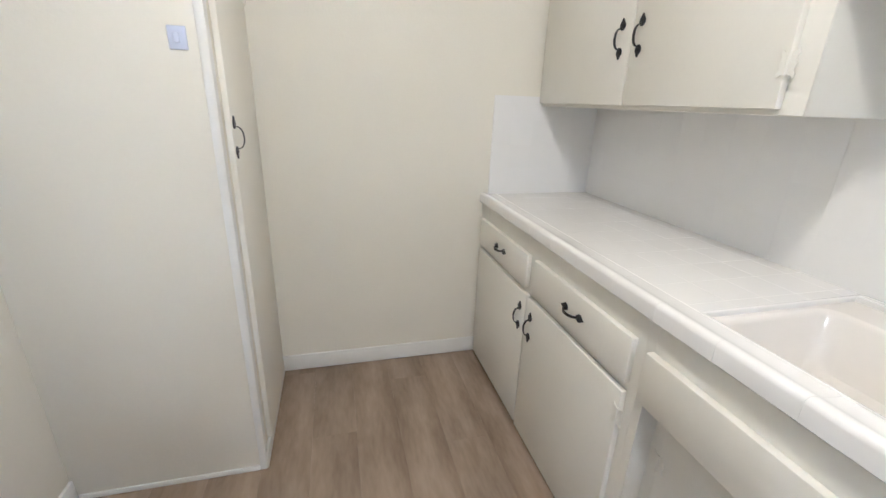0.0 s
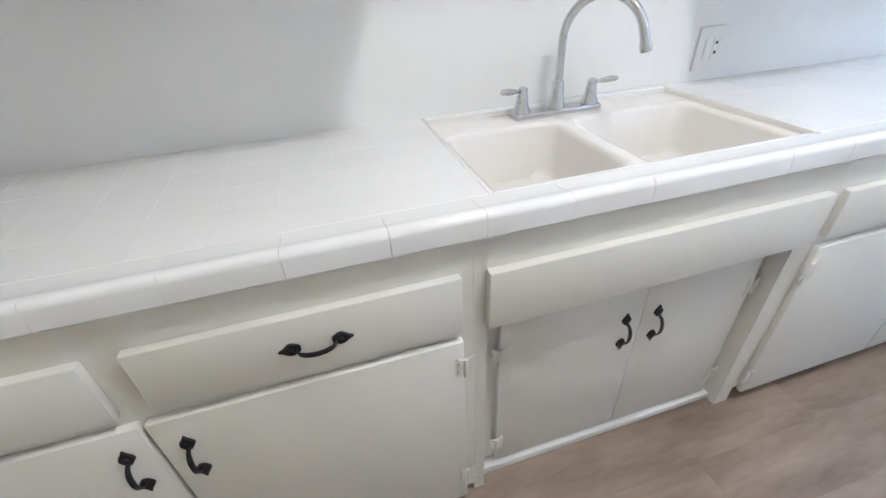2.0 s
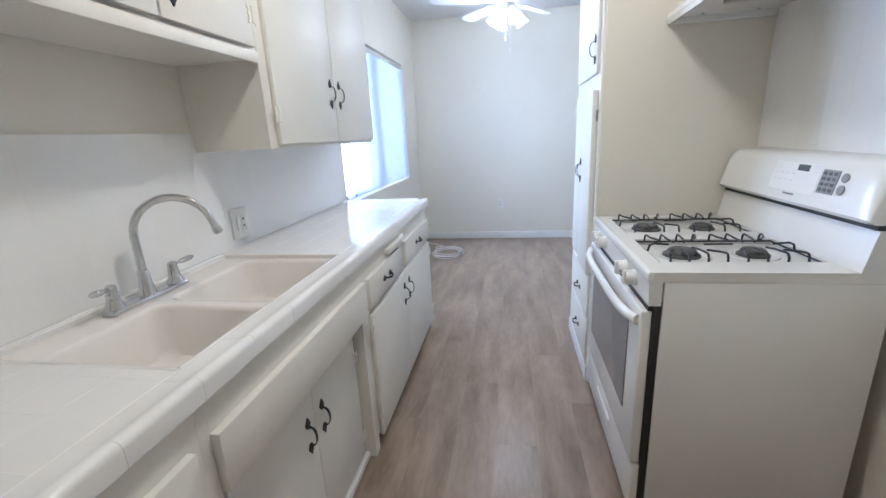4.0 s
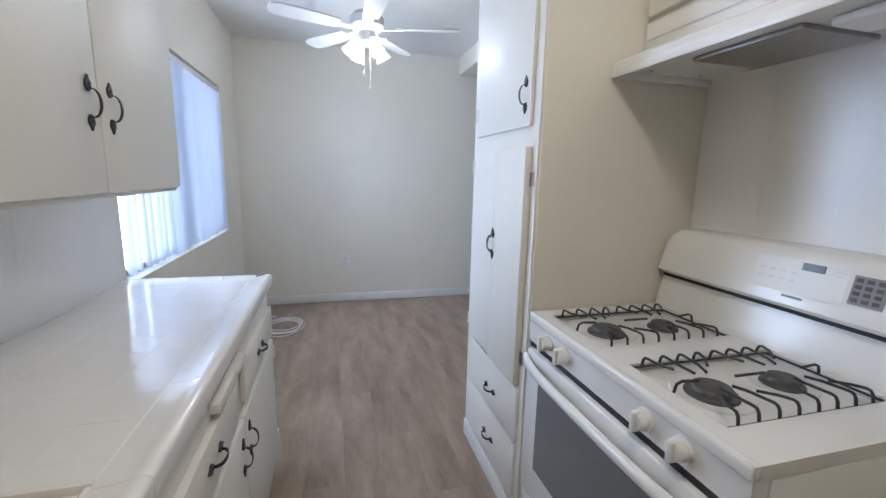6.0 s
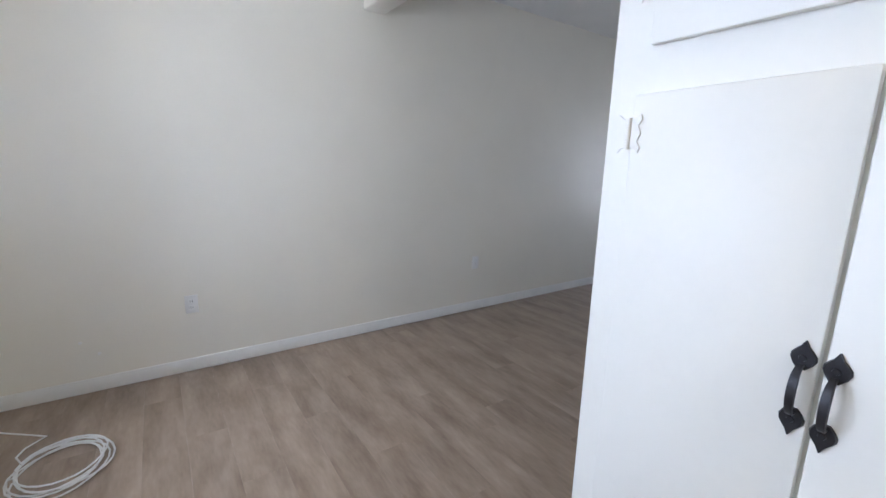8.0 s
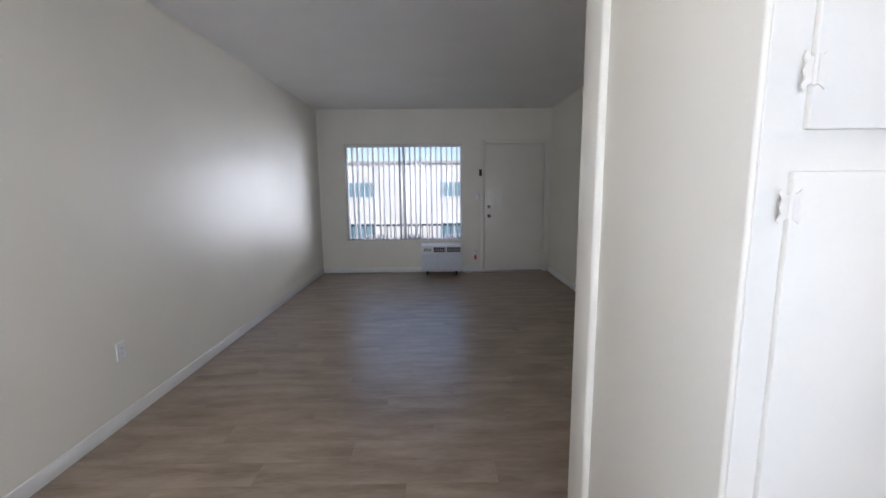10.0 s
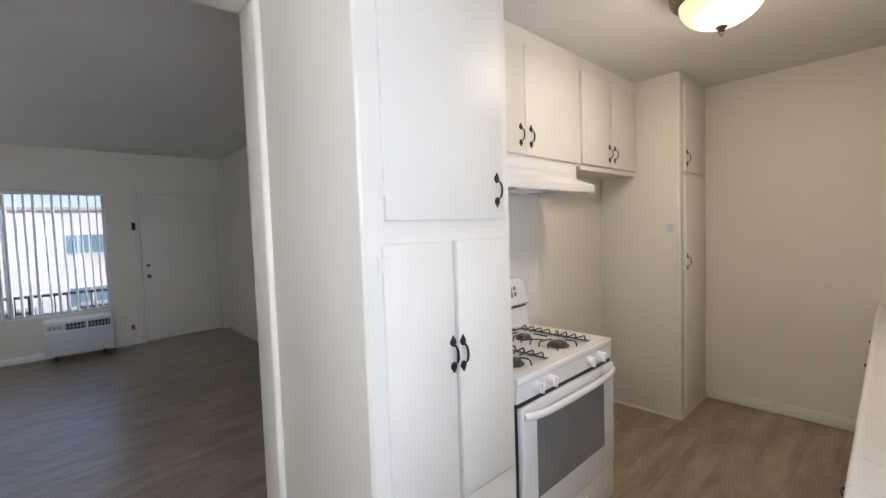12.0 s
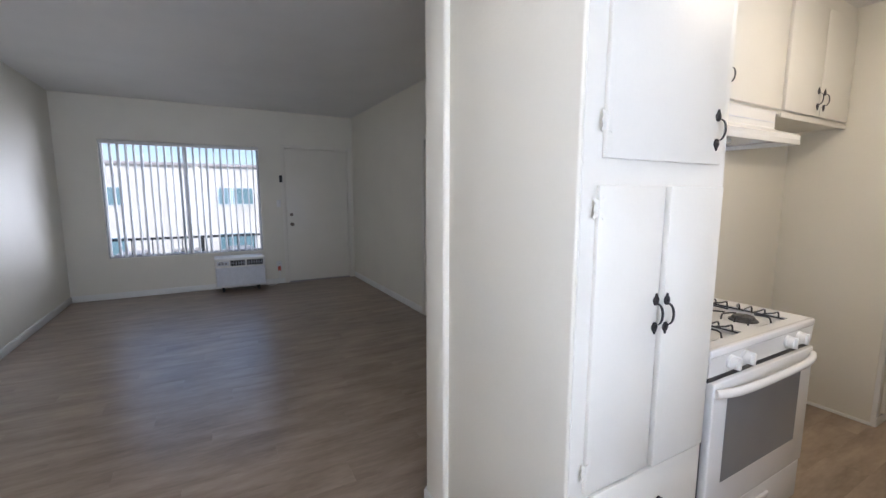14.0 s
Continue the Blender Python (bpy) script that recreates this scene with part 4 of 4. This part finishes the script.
sink = thing("double_sink", (-0.28, -1.66, 0.70), "cream porcelain double-bowl kitchen sink set into the tiles", "sink")
for cy0, cy1 in ((-1.620, SK[1] - 0.004), (SK[0] + 0.004, -1.620)):
    bm = bmesh.new()
    x0, x1 = SK[2] + 0.004, SK[3] + 0.024
    cx, cy = (x0 + x1) / 2, (cy0 + cy1) / 2
    by0, by1 = (cy0 + 0.020, cy1 - 0.020)
    bx0, bx1 = -0.490, -0.142
    bcx, bcy, bhx, bhy = (bx0 + bx1) / 2, (by0 + by1) / 2, (bx1 - bx0) / 2, (by1 - by0) / 2
    rings = [rrect(bm, cx, cy, (x1 - x0) / 2, (cy1 - cy0) / 2, 0.0015, ZR - 0.008), rrect(bm, cx, cy, (x1 - x0) / 2 - 0.001, (cy1 - cy0) / 2, 0.0015, ZR)]
    for ins, z, r in ((-0.008, ZR, 0.046), (-0.002, ZR - 0.001, 0.043), (0.003, ZR - 0.005, 0.041), (0.007, ZR - 0.013, 0.040), (0.018, ZR - 0.12, 0.045), (0.028, ZR - 0.142, 0.05), (0.055, ZR - 0.155, 0.05), (0.10, ZR - 0.158, 0.03)):
        rings.append(rrect(bm, bcx, bcy, bhx - ins, bhy - ins, r, z))
    for a, b in zip(rings, rings[1:]):
        strip(bm, a, b)
    bm.faces.new(rings[-1])
    bmesh.ops.translate(bm, vec=(0.28, 1.66, -0.70), verts=bm.verts)
    bw = part("bowl", bm, SINK, sink, "cream porcelain bowl")
    b = bmesh.new()
    lathe(b, [(0.042, 0.0), (0.042, 0.003), (0.034, 0.004), (0.030, 0.0015), (0.004, 0.0012)], (bcx + 0.28, bcy + 1.66, ZR - 0.1578 - 0.70), 28)
    part("drain", b, CHROME, bw, "chrome drain strainer")

FZ = ZR + 0.0002
fau = thing("faucet", (-0.086, -1.638, FZ), "chrome two-handle kitchen faucet with high gooseneck spout", "faucet")
part("deck_plate", B(-0.025, 0.025, -0.133, 0.133, 0, 0.017, 0.007, 3), CHROME, fau)
for s in (-1, 1):
    b = bmesh.new()
    lathe(b, [(0.025, 0.016), (0.024, 0.022), (0.018, 0.034), (0.0155, 0.05), (0.0165, 0.056), (0.013, 0.062), (0.014, 0.072), (0.012, 0.080), (0.004, 0.084)], (0, s * 0.106, 0), 24)
    h = part("valve", b, CHROME, fau)
    b = bmesh.new()
    d = Vector((-0.25, s * 1.0, 0.10)).normalized()
    p = Vector((0, s * 0.106, 0.072))
    tube(b, [p + d * q for q in (0.004, 0.018, 0.027, 0.037, 0.053, 0.067, 0.074)], [0.0045, 0.0045, 0.0065, 0.0085, 0.009, 0.0075, 0.003], 14)
    part("lever", b, CHROME, h)
b = bmesh.new()
lathe(b, [(0.024, 0.016), (0.022, 0.028), (0.0165, 0.06), (0.0155, 0.085), (0.014, 0.088), (0.012, 0.09)], (0, 0, 0), 24)
part("spout_base", b, CHROME, fau)
b = bmesh.new()
dirn = Vector((-0.175, -0.105, 0)).normalized()
R1 = 0.102
pts = [Vector((0, 0, 0.085)), Vector((0, 0, 0.13)), Vector((0, 0, 0.188))]
for i in range(1, 17):
    a = math.pi * i / 16 * 0.93
    pts.append(dirn * (R1 - R1 * math.cos(a)) + Vector((0, 0, 0.188 + R1 * math.sin(a))))
last = (pts[-1] - pts[-2]).normalized()
pts.append(pts[-1] + last * 0.02)
tube(b, pts, 0.0108, 16)
tube(b, [pts[-1] - last * 0.006, pts[-1] + last * 0.002, pts[-1] + last * 0.018, pts[-1] + last * 0.020], [0.0112, 0.0135, 0.0135, 0.011], 16)
part("spout", b, CHROME, fau, "polished gooseneck spout")


def outlet(name, m, label, kind="duplex", w=0.036, h=0.058):
    o = thing(name, (0, 0, 0), label, "outlet")
    put(o, m)
    part("plate", B(-0.006, 0.004, -w, w, -h, h, 0.003), PLASTIC, o)
    if kind == "duplex":
        for s in (-1, 1):
            sock = part("socket", B(-0.0085, -0.006, -0.017, 0.017, s * 0.02 - 0.014, s * 0.02 + 0.014, 0.003), PLASTIC, o)
            for yy in (-0.006, 0.006):
                part("slot", B(-0.0090, -0.0084, yy - 0.001, yy + 0.001, s * 0.02 - 0.004, s * 0.02 + 0.006), BLACK, sock)
    elif kind == "combo":
        part("rocker", B(-0.011, -0.006, 0.008, 0.028, -0.03, 0.03, 0.003), PLASTIC, o)
        sock = part("socket", B(-0.0085, -0.006, -0.028, -0.004, -0.032, 0.032, 0.003), PLASTIC, o)
        for zz in (-0.016, 0.012):
            part("slot", B(-0.0092, -0.0084, -0.020, -0.012, zz, zz + 0.009), BLACK, sock)
    elif kind == "switch":
        part("toggle", B(-0.014, -0.006, -0.005, 0.005, -0.010, 0.012, 0.002), PLASTIC, o)
    return o


outlet("wall_outlet", pose(-0.012, -2.205, 0.985), "white double-gang switch and outlet plate on the backsplash", "combo", 0.052, 0.062)
outlet("wall_outlet", pose(-0.995, YD + 0.004, 0.445, 0, 0, -90), "white duplex outlet plate on the dining wall")
outlet("wall_outlet", pose(-3.285, YD + 0.004, 0.46, 0, 0, -90), "white duplex outlet plate low on the living room wall")
outlet("light_switch", pose(XL + 0.004, -3.195, 1.29, 0, 0, 180), "white light switch beside the entrance door", "switch", 0.032, 0.055)
outlet("wall_outlet", pose(XL + 0.004, -3.235, 0.30, 0, 0, 180), "white outlet by the air conditioner with a red plug", "duplex", 0.04, 0.065)

box = thing("door_chime", (XL, -3.15, 1.68), "small black box on the wall beside the entrance door", "door chime")
part("case", B(0, 0.025, -0.022, 0.022, -0.055, 0.055, 0.005), BLACK, box)

plug = thing("power_plug", (XL + 0.013, -3.235, 0.255), "red test plug with white cord in the outlet", "plug")
part("plug_body", B(0, 0.035, -0.022, 0.022, -0.04, 0.03, 0.006), RED, plug)
b = bmesh.new()
tube(b, [(0.03, 0.0, -0.03), (0.06, 0.0, -0.12), (0.07, -0.03, -0.22), (0.09, -0.08, -0.247), (0.12, -0.16, -0.248), (0.07, -0.24, -0.22), (0.05, -0.27, -0.14)], 0.006, 8)
part("cord", b, CABLE, plug, "white power cord")

# air conditioner through the wall under the window
ac = thing("air_conditioner", (XL, -3.812, 0.082), "white wall air conditioner with dark louvres under the window", "air conditioner")
AD, AW, AH = 0.36, 0.335, 0.430
part("case", B(0.0, AD, -AW, AW, 0, AH, 0.010, 3), PLASTIC, ac)
part("front_panel", B(AD, AD + 0.018, -AW + 0.01, AW - 0.01, 0.02, AH - 0.135, 0.008, 3), ACGREY, ac, "ribbed grey intake panel")
part("vent_opening", B(AD, AD + 0.003, -AW + 0.20, AW - 0.03, AH - 0.115, AH - 0.035), BLACK, ac, "dark air outlet")
for i in range(13):
    y = -AW + 0.205 + i * 0.0345
    if i != 6:
        part("louvre", B(AD + 0.001, AD + 0.012, y, y + 0.006, AH - 0.115, AH - 0.035, 0.002, 1), ACGREY, ac)
part("vent_divider", B(AD, AD + 0.010, -AW + 0.395, -AW + 0.420, AH - 0.118, AH - 0.032, 0.003), PLASTIC, ac)
for z in (AH - 0.076,):
    part("louvre_bar", B(AD + 0.003, AD + 0.016, -AW + 0.20, AW - 0.03, z - 0.002, z + 0.002, 0.001, 1), ACGREY, ac)
part("control_strip", B(AD, AD + 0.006, -AW + 0.03, -AW + 0.18, AH - 0.105, AH - 0.045, 0.004), ACGREY, ac)
for i in range(3):
    part("button", B(AD + 0.006, AD + 0.010, -AW + 0.045 + i * 0.042, -AW + 0.072 + i * 0.042, AH - 0.088, AH - 0.066, 0.002), INK, ac)
part("maker_mark", B(AD + 0.006, AD + 0.008, -AW + 0.05, -AW + 0.10, AH - 0.060, AH - 0.052), INK, ac)
part("bracket", B(0.0, AD - 0.05, -AW + 0.08, -AW + 0.11, -0.075, 0.0), BLACK, ac, "dark support bracket")
part("bracket", B(0.0, AD - 0.05, AW - 0.11, AW - 0.08, -0.075, 0.0), BLACK, ac)

# cable coil on the dining floor
coil = thing("cable_coil", (-0.425, -5.12, 0), "loose coil of white coaxial cable on the floor", "cable")
b = bmesh.new()
rng = random.Random(11)
pts = []
turns = 6
for i in range(turns * 22):
    a = 2 * math.pi * i / 22
    k = i // 22
    rr = 0.155 + 0.012 * math.sin(a * 0.37 + k) + 0.010 * math.sin(a * 1.9 + 2 * k)
    pts.append((1.0 * rr * math.cos(a) + 0.012 * math.sin(k * 2.1), 1.15 * rr * math.sin(a) + 0.014 * math.cos(k * 1.7), 0.005 + 0.0065 * k + 0.003 * math.sin(3 * a + k)))
pts = [Vector(p) for p in pts]
end = pts[-1]
pts += [end + Vector((0.03, -0.06, 0.01)), end + Vector((0.02, -0.16, -0.01)), Vector((0.10, -0.32, 0.005)), Vector((0.28, -0.46, 0.005)), Vector((0.345, -0.52, 0.006)), Vector((0.405, -0.60, 0.05))]
tube(b, pts, 0.0040, 7)
part("cable", b, CABLE, coil)

# small paint flecks and a nail on the dining wall
nail = thing("wall_screw", (-0.44, YD + 0.0005, 0.307), "small white wall anchor on the dining wall", "wall anchor")
b = bmesh.new()
cyl(b, (0, 0, 0), (0, 1, 0), 0.008, 0.004, 12)
part("anchor", b, PLASTIC, nail)
copy_thing(nail, pose(-0.517, YD + 0.0005, 0.227))

# ---- outdoors ----
GZ = -3.2
solid("ground", B(-400, 400, -400, 400, GZ - 0.5, GZ), ASPHALT, "grey asphalt yard two storeys below", "ground", "structure")


def apartment(x, y0, y1, z1, wins):
    h = thing("apartment_building", (x, (y0 + y1) / 2, GZ), "pale stucco apartment building with flat roof across the yard", "building")
    hw = (y1 - y0) / 2
    part("wall", B(-8, 0, -hw, hw, 0, z1 - GZ), FACADE, h)
    part("roof", B(-8.3, 0.12, -hw - 0.3, hw + 0.3, z1 - GZ, z1 - GZ + 0.22, 0.03), ROOF, h)
    for wy, wz, ww, wh in wins:
        w = part("window", B(0.0, 0.05, wy - ww / 2 - 0.06, wy + ww / 2 + 0.06, wz - GZ - wh / 2 - 0.06, wz - GZ + wh / 2 + 0.06), PLASTIC, h, "white-framed window")
        part("pane", B(0.051, 0.06, wy - ww / 2, wy - 0.03, wz - GZ - wh / 2, wz - GZ + wh / 2), FARGLASS, w)
        part("pane", B(0.051, 0.06, wy + 0.03, wy + ww / 2, wz - GZ - wh / 2, wz - GZ + wh / 2), FARGLASS, w)
    return h


apartment(-34, -40, 22, 3.3, [(y, z, 2.2, 1.1) for y in (-16, -8.5, -1, 6.5, 14) for z in (1.3, -1.9)])


def car(x, y, paint, label):
    """A saloon seen end on, parked before the building; it points along x."""
    c = thing("parked_car", (x, y, GZ), label, "car", "parked cars")
    b = bmesh.new()
    bbox(b, -2.2, 2.2, -0.88, 0.88, 0.28, 0.86, 0.12, 3)
    part("body", b, paint, c)
    b = bmesh.new()
    vs = bbox(b, -1.5, 1.0, -0.74, 0.74, 0.86, 1.42, 0.0).verts
    for v in vs:
        if v.co.z > 1.2:
            v.co.x = v.co.x * 0.66 - 0.08
            v.co.y *= 0.84
    part("cabin", b, CARGLASS, c, "dark tinted windows")
    part("roof", B(-1.05, 0.62, -0.63, 0.63, 1.42, 1.46, 0.015), paint, c)
    part("bumper", B(2.14, 2.28, -0.82, 0.82, 0.30, 0.50, 0.05), paint, c)
    for s in (-1, 1):
        part("headlight", B(2.17, 2.215, s * 0.66 - 0.16, s * 0.66 + 0.16, 0.60, 0.74, 0.02), PLASTIC, c, "clear headlight")
        for px in (-1.35, 1.35):
            b = bmesh.new()
            cyl(b, (px, s * 0.90 - (0.2 if s > 0 else 0), 0.32), (0, 1, 0), 0.32, 0.2, 24, bevel=0.03)
            w = part("wheel", b, BLACK, c)
            b = bmesh.new()
            cyl(b, (px, s * 0.895 - 0.01, 0.32), (0, 1, 0), 0.19, 0.02, 16)
            part("rim", b, STEEL, w)


CARGLASS = mat("tinted_car_glass", (0.03, 0.035, 0.04), 0.08, var=0.1, scale=2)
for i, y in enumerate((-10.9, -8.0, -5.5, -2.7, 0.2)):
    car(-28.6, y, CARPAINT if i % 2 == 0 else ALU, "dark parked car in the yard" if i % 2 == 0 else "silver parked car in the yard")
# balcony rail of the upper walkway outside the living room
rail = thing("walkway_railing", (XL - 1.5, -4.3, 0), "dark metal railing of the walkway outside", "railing")
solid("walkway_slab", B(XL - 1.6, XL - T, -9, 2, -0.25, -0.03), GROUT, "concrete walkway slab outside the entrance", "walkway", "structure")
part("top_rail", B(-0.02, 0.02, -2.6, 2.6, 0.66, 0.70, 0.005), BLACK, rail)
part("bottom_rail", B(-0.015, 0.015, -2.6, 2.6, 0.06, 0.09), BLACK, rail)
for i in range(36):
    part("baluster", B(-0.008, 0.008, -2.5 + i * 0.145, -2.484 + i * 0.145, 0.09, 0.66), BLACK, rail)
for y in (-2.55, 0, 2.55):
    part("post", B(-0.02, 0.02, y - 0.02, y + 0.02, -0.03, 0.66), BLACK, rail)

# ---- pieces: counter tiles, wall tiles, floor planks ----
def tile_mesh(name, w, d, t, material, soft=0.0008):
    """A tile with softened upper edges; it lies with its face up."""
    bm = bmesh.new()
    lo = [bm.verts.new((sx * w / 2, sy * d / 2, -t)) for sx, sy in ((-1, -1), (1, -1), (1, 1), (-1, 1))]
    mid = [bm.verts.new((sx * w / 2, sy * d / 2, -soft * 0.6)) for sx, sy in ((-1, -1), (1, -1), (1, 1), (-1, 1))]
    hi = [bm.verts.new((sx * (w / 2 - soft), sy * (d / 2 - soft), 0)) for sx, sy in ((-1, -1), (1, -1), (1, 1), (-1, 1))]
    strip(bm, lo, mid)
    strip(bm, mid, hi)
    bm.faces.new(hi)
    return mesh_of(name, bm, material, False)


cache = {}


def tile(parent, w, d, t, material, m, name="tile", label=""):
    soft = 0.0002 if material is WTILE else 0.0005
    key = (name, round(w, 4), round(d, 4), round(t, 4), material.name)
    if key not in cache:
        cache[key] = tile_mesh(name, w, d, t, material, soft)
    o = part(name, cache[key], material, parent, label)
    o.matrix_basis = m


PITCH, GAP = 0.1113, 0.0006
rng = random.Random(7)


def cells(a0, a1, pitch):
    """Cells from a0 down to a1, the last one cut."""
    out, a = [], a0
    while a - a1 > 0.012:
        b = max(a - pitch, a1)
        out.append((b, a))
        a = b
    return out


def cut(cell, lo, hi):
    """What is left of a cell outside lo..hi."""
    a, b = cell
    return [(p, q) for p, q in ((a, min(b, lo)), (max(a, hi), b)) if q - p > 0.012]


def lay(x0, x1, y0, y1):
    tile(counter, x1 - x0 - GAP, y1 - y0 - GAP, 0.005, TILE, pose((x0 + x1) / 2, (y0 + y1) / 2, CZ + rng.uniform(-0.00015, 0.00015), rng.uniform(-0.08, 0.08), rng.uniform(-0.08, 0.08), 0))


for yc in cells(-0.004, CE + 0.045, PITCH):
    for xc in [(-0.065, -0.008)] + cells(-0.065, -0.5055, 0.11):
        pieces = [(*xc, *yc)]
        if yc[1] > SK[0] and yc[0] < SK[1] and xc[1] > SK[2] and xc[0] < SK[3] + 0.025:
            pieces = [(*xc, *q) for q in cut(yc, SK[0], SK[1])]
            inside = (max(yc[0], SK[0]), min(yc[1], SK[1]))
            if inside[1] - inside[0] > 0.012:
                pieces += [(*q, *inside) for q in cut(xc, SK[2], SK[3] + 0.025)]
        for q in pieces:
            lay(*q)


def edge_tile_mesh(length):
    """A rounded counter edge tile that runs along y: raised bead, rounded nose and a straight apron."""
    bm = bmesh.new()
    prof = [(-0.5085, -0.004), (-0.5085, 0.0003), (-0.520, 0.001), (-0.545, 0.003), (-0.562, 0.008), (-0.574, 0.0115), (-0.583, 0.0105), (-0.589, 0.006), (-0.591, -0.001), (-0.591, -0.034), (-0.589, -0.036), (-0.581, -0.036), (-0.581, -0.008), (-0.567, -0.005)]
    h = length / 2
    a, b = [bm.verts.new((x, -h, z)) for x, z in prof], [bm.verts.new((x, h, z)) for x, z in prof]
    bm.faces.new(a)
    bm.faces.new(b[::-1])
    strip(bm, a, b)
    return mesh_of("edge_tile", bm, TILE)


for y0, y1 in [(-0.085, -0.006)] + cells(-0.085, CE, 0.163):
    key = round(y1 - y0, 3)
    if key not in cache:
        cache[key] = edge_tile_mesh(y1 - y0 - 0.0007)
    o = part("edge_tile", cache[key], TILE, counter, "white rounded edge tile")
    o.matrix_basis = pose(rng.uniform(-0.0005, 0.0005), (y0 + y1) / 2, CZ + rng.uniform(-0.0004, 0.0004))
# end edge across the counter
cache["end"] = edge_tile_mesh(0.131)
for i in range(4):
    o = part("edge_tile", cache["end"], TILE, counter, "white rounded edge tile")
    o.matrix_basis = Matrix.Translation((-0.066 - 0.1325 * i, CE + 0.59 - 0.005, CZ - 0.0003)) @ Matrix.Rotation(radians(90), 4, "Z")

splash = thing("backsplash", (0, 0, 0), "white glazed wall tiles above the counter", "backsplash", "", "structure")
part("mortar", B(-0.0082, -0.0005, -3.40, -0.0005, CZ - 0.004, 1.350), GROUT, splash, "pale grout")
part("mortar", B(-0.548, -0.0085, -0.0082, -0.0005, CZ - 0.004, 1.350), GROUT, splash, "pale grout")
G2 = 0.0002
for z0, z1 in [(b, a) for b, a in cells(1.350, CZ, PITCH)]:
    for y0, y1 in cells(-0.009, -3.398, PITCH):
        tile(splash, z1 - z0 - G2, y1 - y0 - G2, 0.004, WTILE, Matrix.Translation((-0.0085, (y0 + y1) / 2, (z0 + z1) / 2)) @ Matrix.Rotation(radians(-90), 4, "Y") @ pose(0, 0, 0, rng.uniform(-0.012, 0.012), rng.uniform(-0.012, 0.012), 0))
    for x0, x1 in cells(-0.010, -0.548, PITCH):
        tile(splash, x1 - x0 - G2, z1 - z0 - G2, 0.004, WTILE, Matrix.Translation(((x0 + x1) / 2, -0.0085, (z0 + z1) / 2)) @ Matrix.Rotation(radians(90), 4, "X") @ pose(0, 0, 0, rng.uniform(-0.012, 0.012), rng.uniform(-0.012, 0.012), 0))

ssplash = thing("stove_backsplash", (0, 0, 0), "white glazed wall tiles behind the stove", "backsplash", "", "structure")
part("mortar", B(XW + 0.0005, XW + 0.0082, -2.671, -1.53, 0.84, 1.755), GROUT, ssplash, "pale grout")
for z0, z1 in cells(1.755, 0.84, PITCH):
    for y0, y1 in cells(-1.53, -2.671, PITCH):
        tile(ssplash, z1 - z0 - G2, y1 - y0 - G2, 0.004, WTILE, Matrix.Translation((XW + 0.0085, (y0 + y1) / 2, (z0 + z1) / 2)) @ Matrix.Rotation(radians(90), 4, "Y"))

# floor planks run along y
PW, PL = 0.178, 1.22
rng = random.Random(21)
x = 0.0
k = 0
while x > XL - 0.02:
    x1, x0 = x, max(x - PW, XL - 0.02)
    top_y = 0.0 if x0 > XW - 0.2 else YR + T
    y = top_y + PL * ((k * 0.37) % 1.0)
    while y > YD:
        a, b = max(y - PL, YD), min(y, top_y)
        if b - a > 0.02:
            key = ("plank", round(x1 - x0, 3), round(b - a, 3))
            if key not in cache:
                cache[key] = tile_mesh("plank", x1 - x0 - 0.0002, b - a - 0.0002, 0.006, PLANK, 0.0003)
            o = part("plank", cache[key], PLANK, floor)
            o.location = ((x0 + x1) / 2, (a + b) / 2, 0)
        y -= PL
    x -= PW
    k += 1
part("hall_floor", B(-5.4, -3.7, YR + T, YR + T + 1.1, -0.1, -0.001), PLANK, floor)

# each thing's empty stands at the foot of its parts
bpy.context.view_layer.update()
for ob in [o for o in scene.objects if o.type == "EMPTY" and o.parent is None and o.location.length < 1e-6]:
    pts = [c.matrix_basis @ Vector(v) for c in ob.children for v in c.bound_box]
    lo = Vector([min(p[i] for p in pts) for i in range(3)])
    hi = Vector([max(p[i] for p in pts) for i in range(3)])
    at = Vector(((lo.x + hi.x) / 2, (lo.y + hi.y) / 2, lo.z))
    ob.location = at
    for c in ob.children:
        c.matrix_basis = Matrix.Translation(-at) @ c.matrix_basis
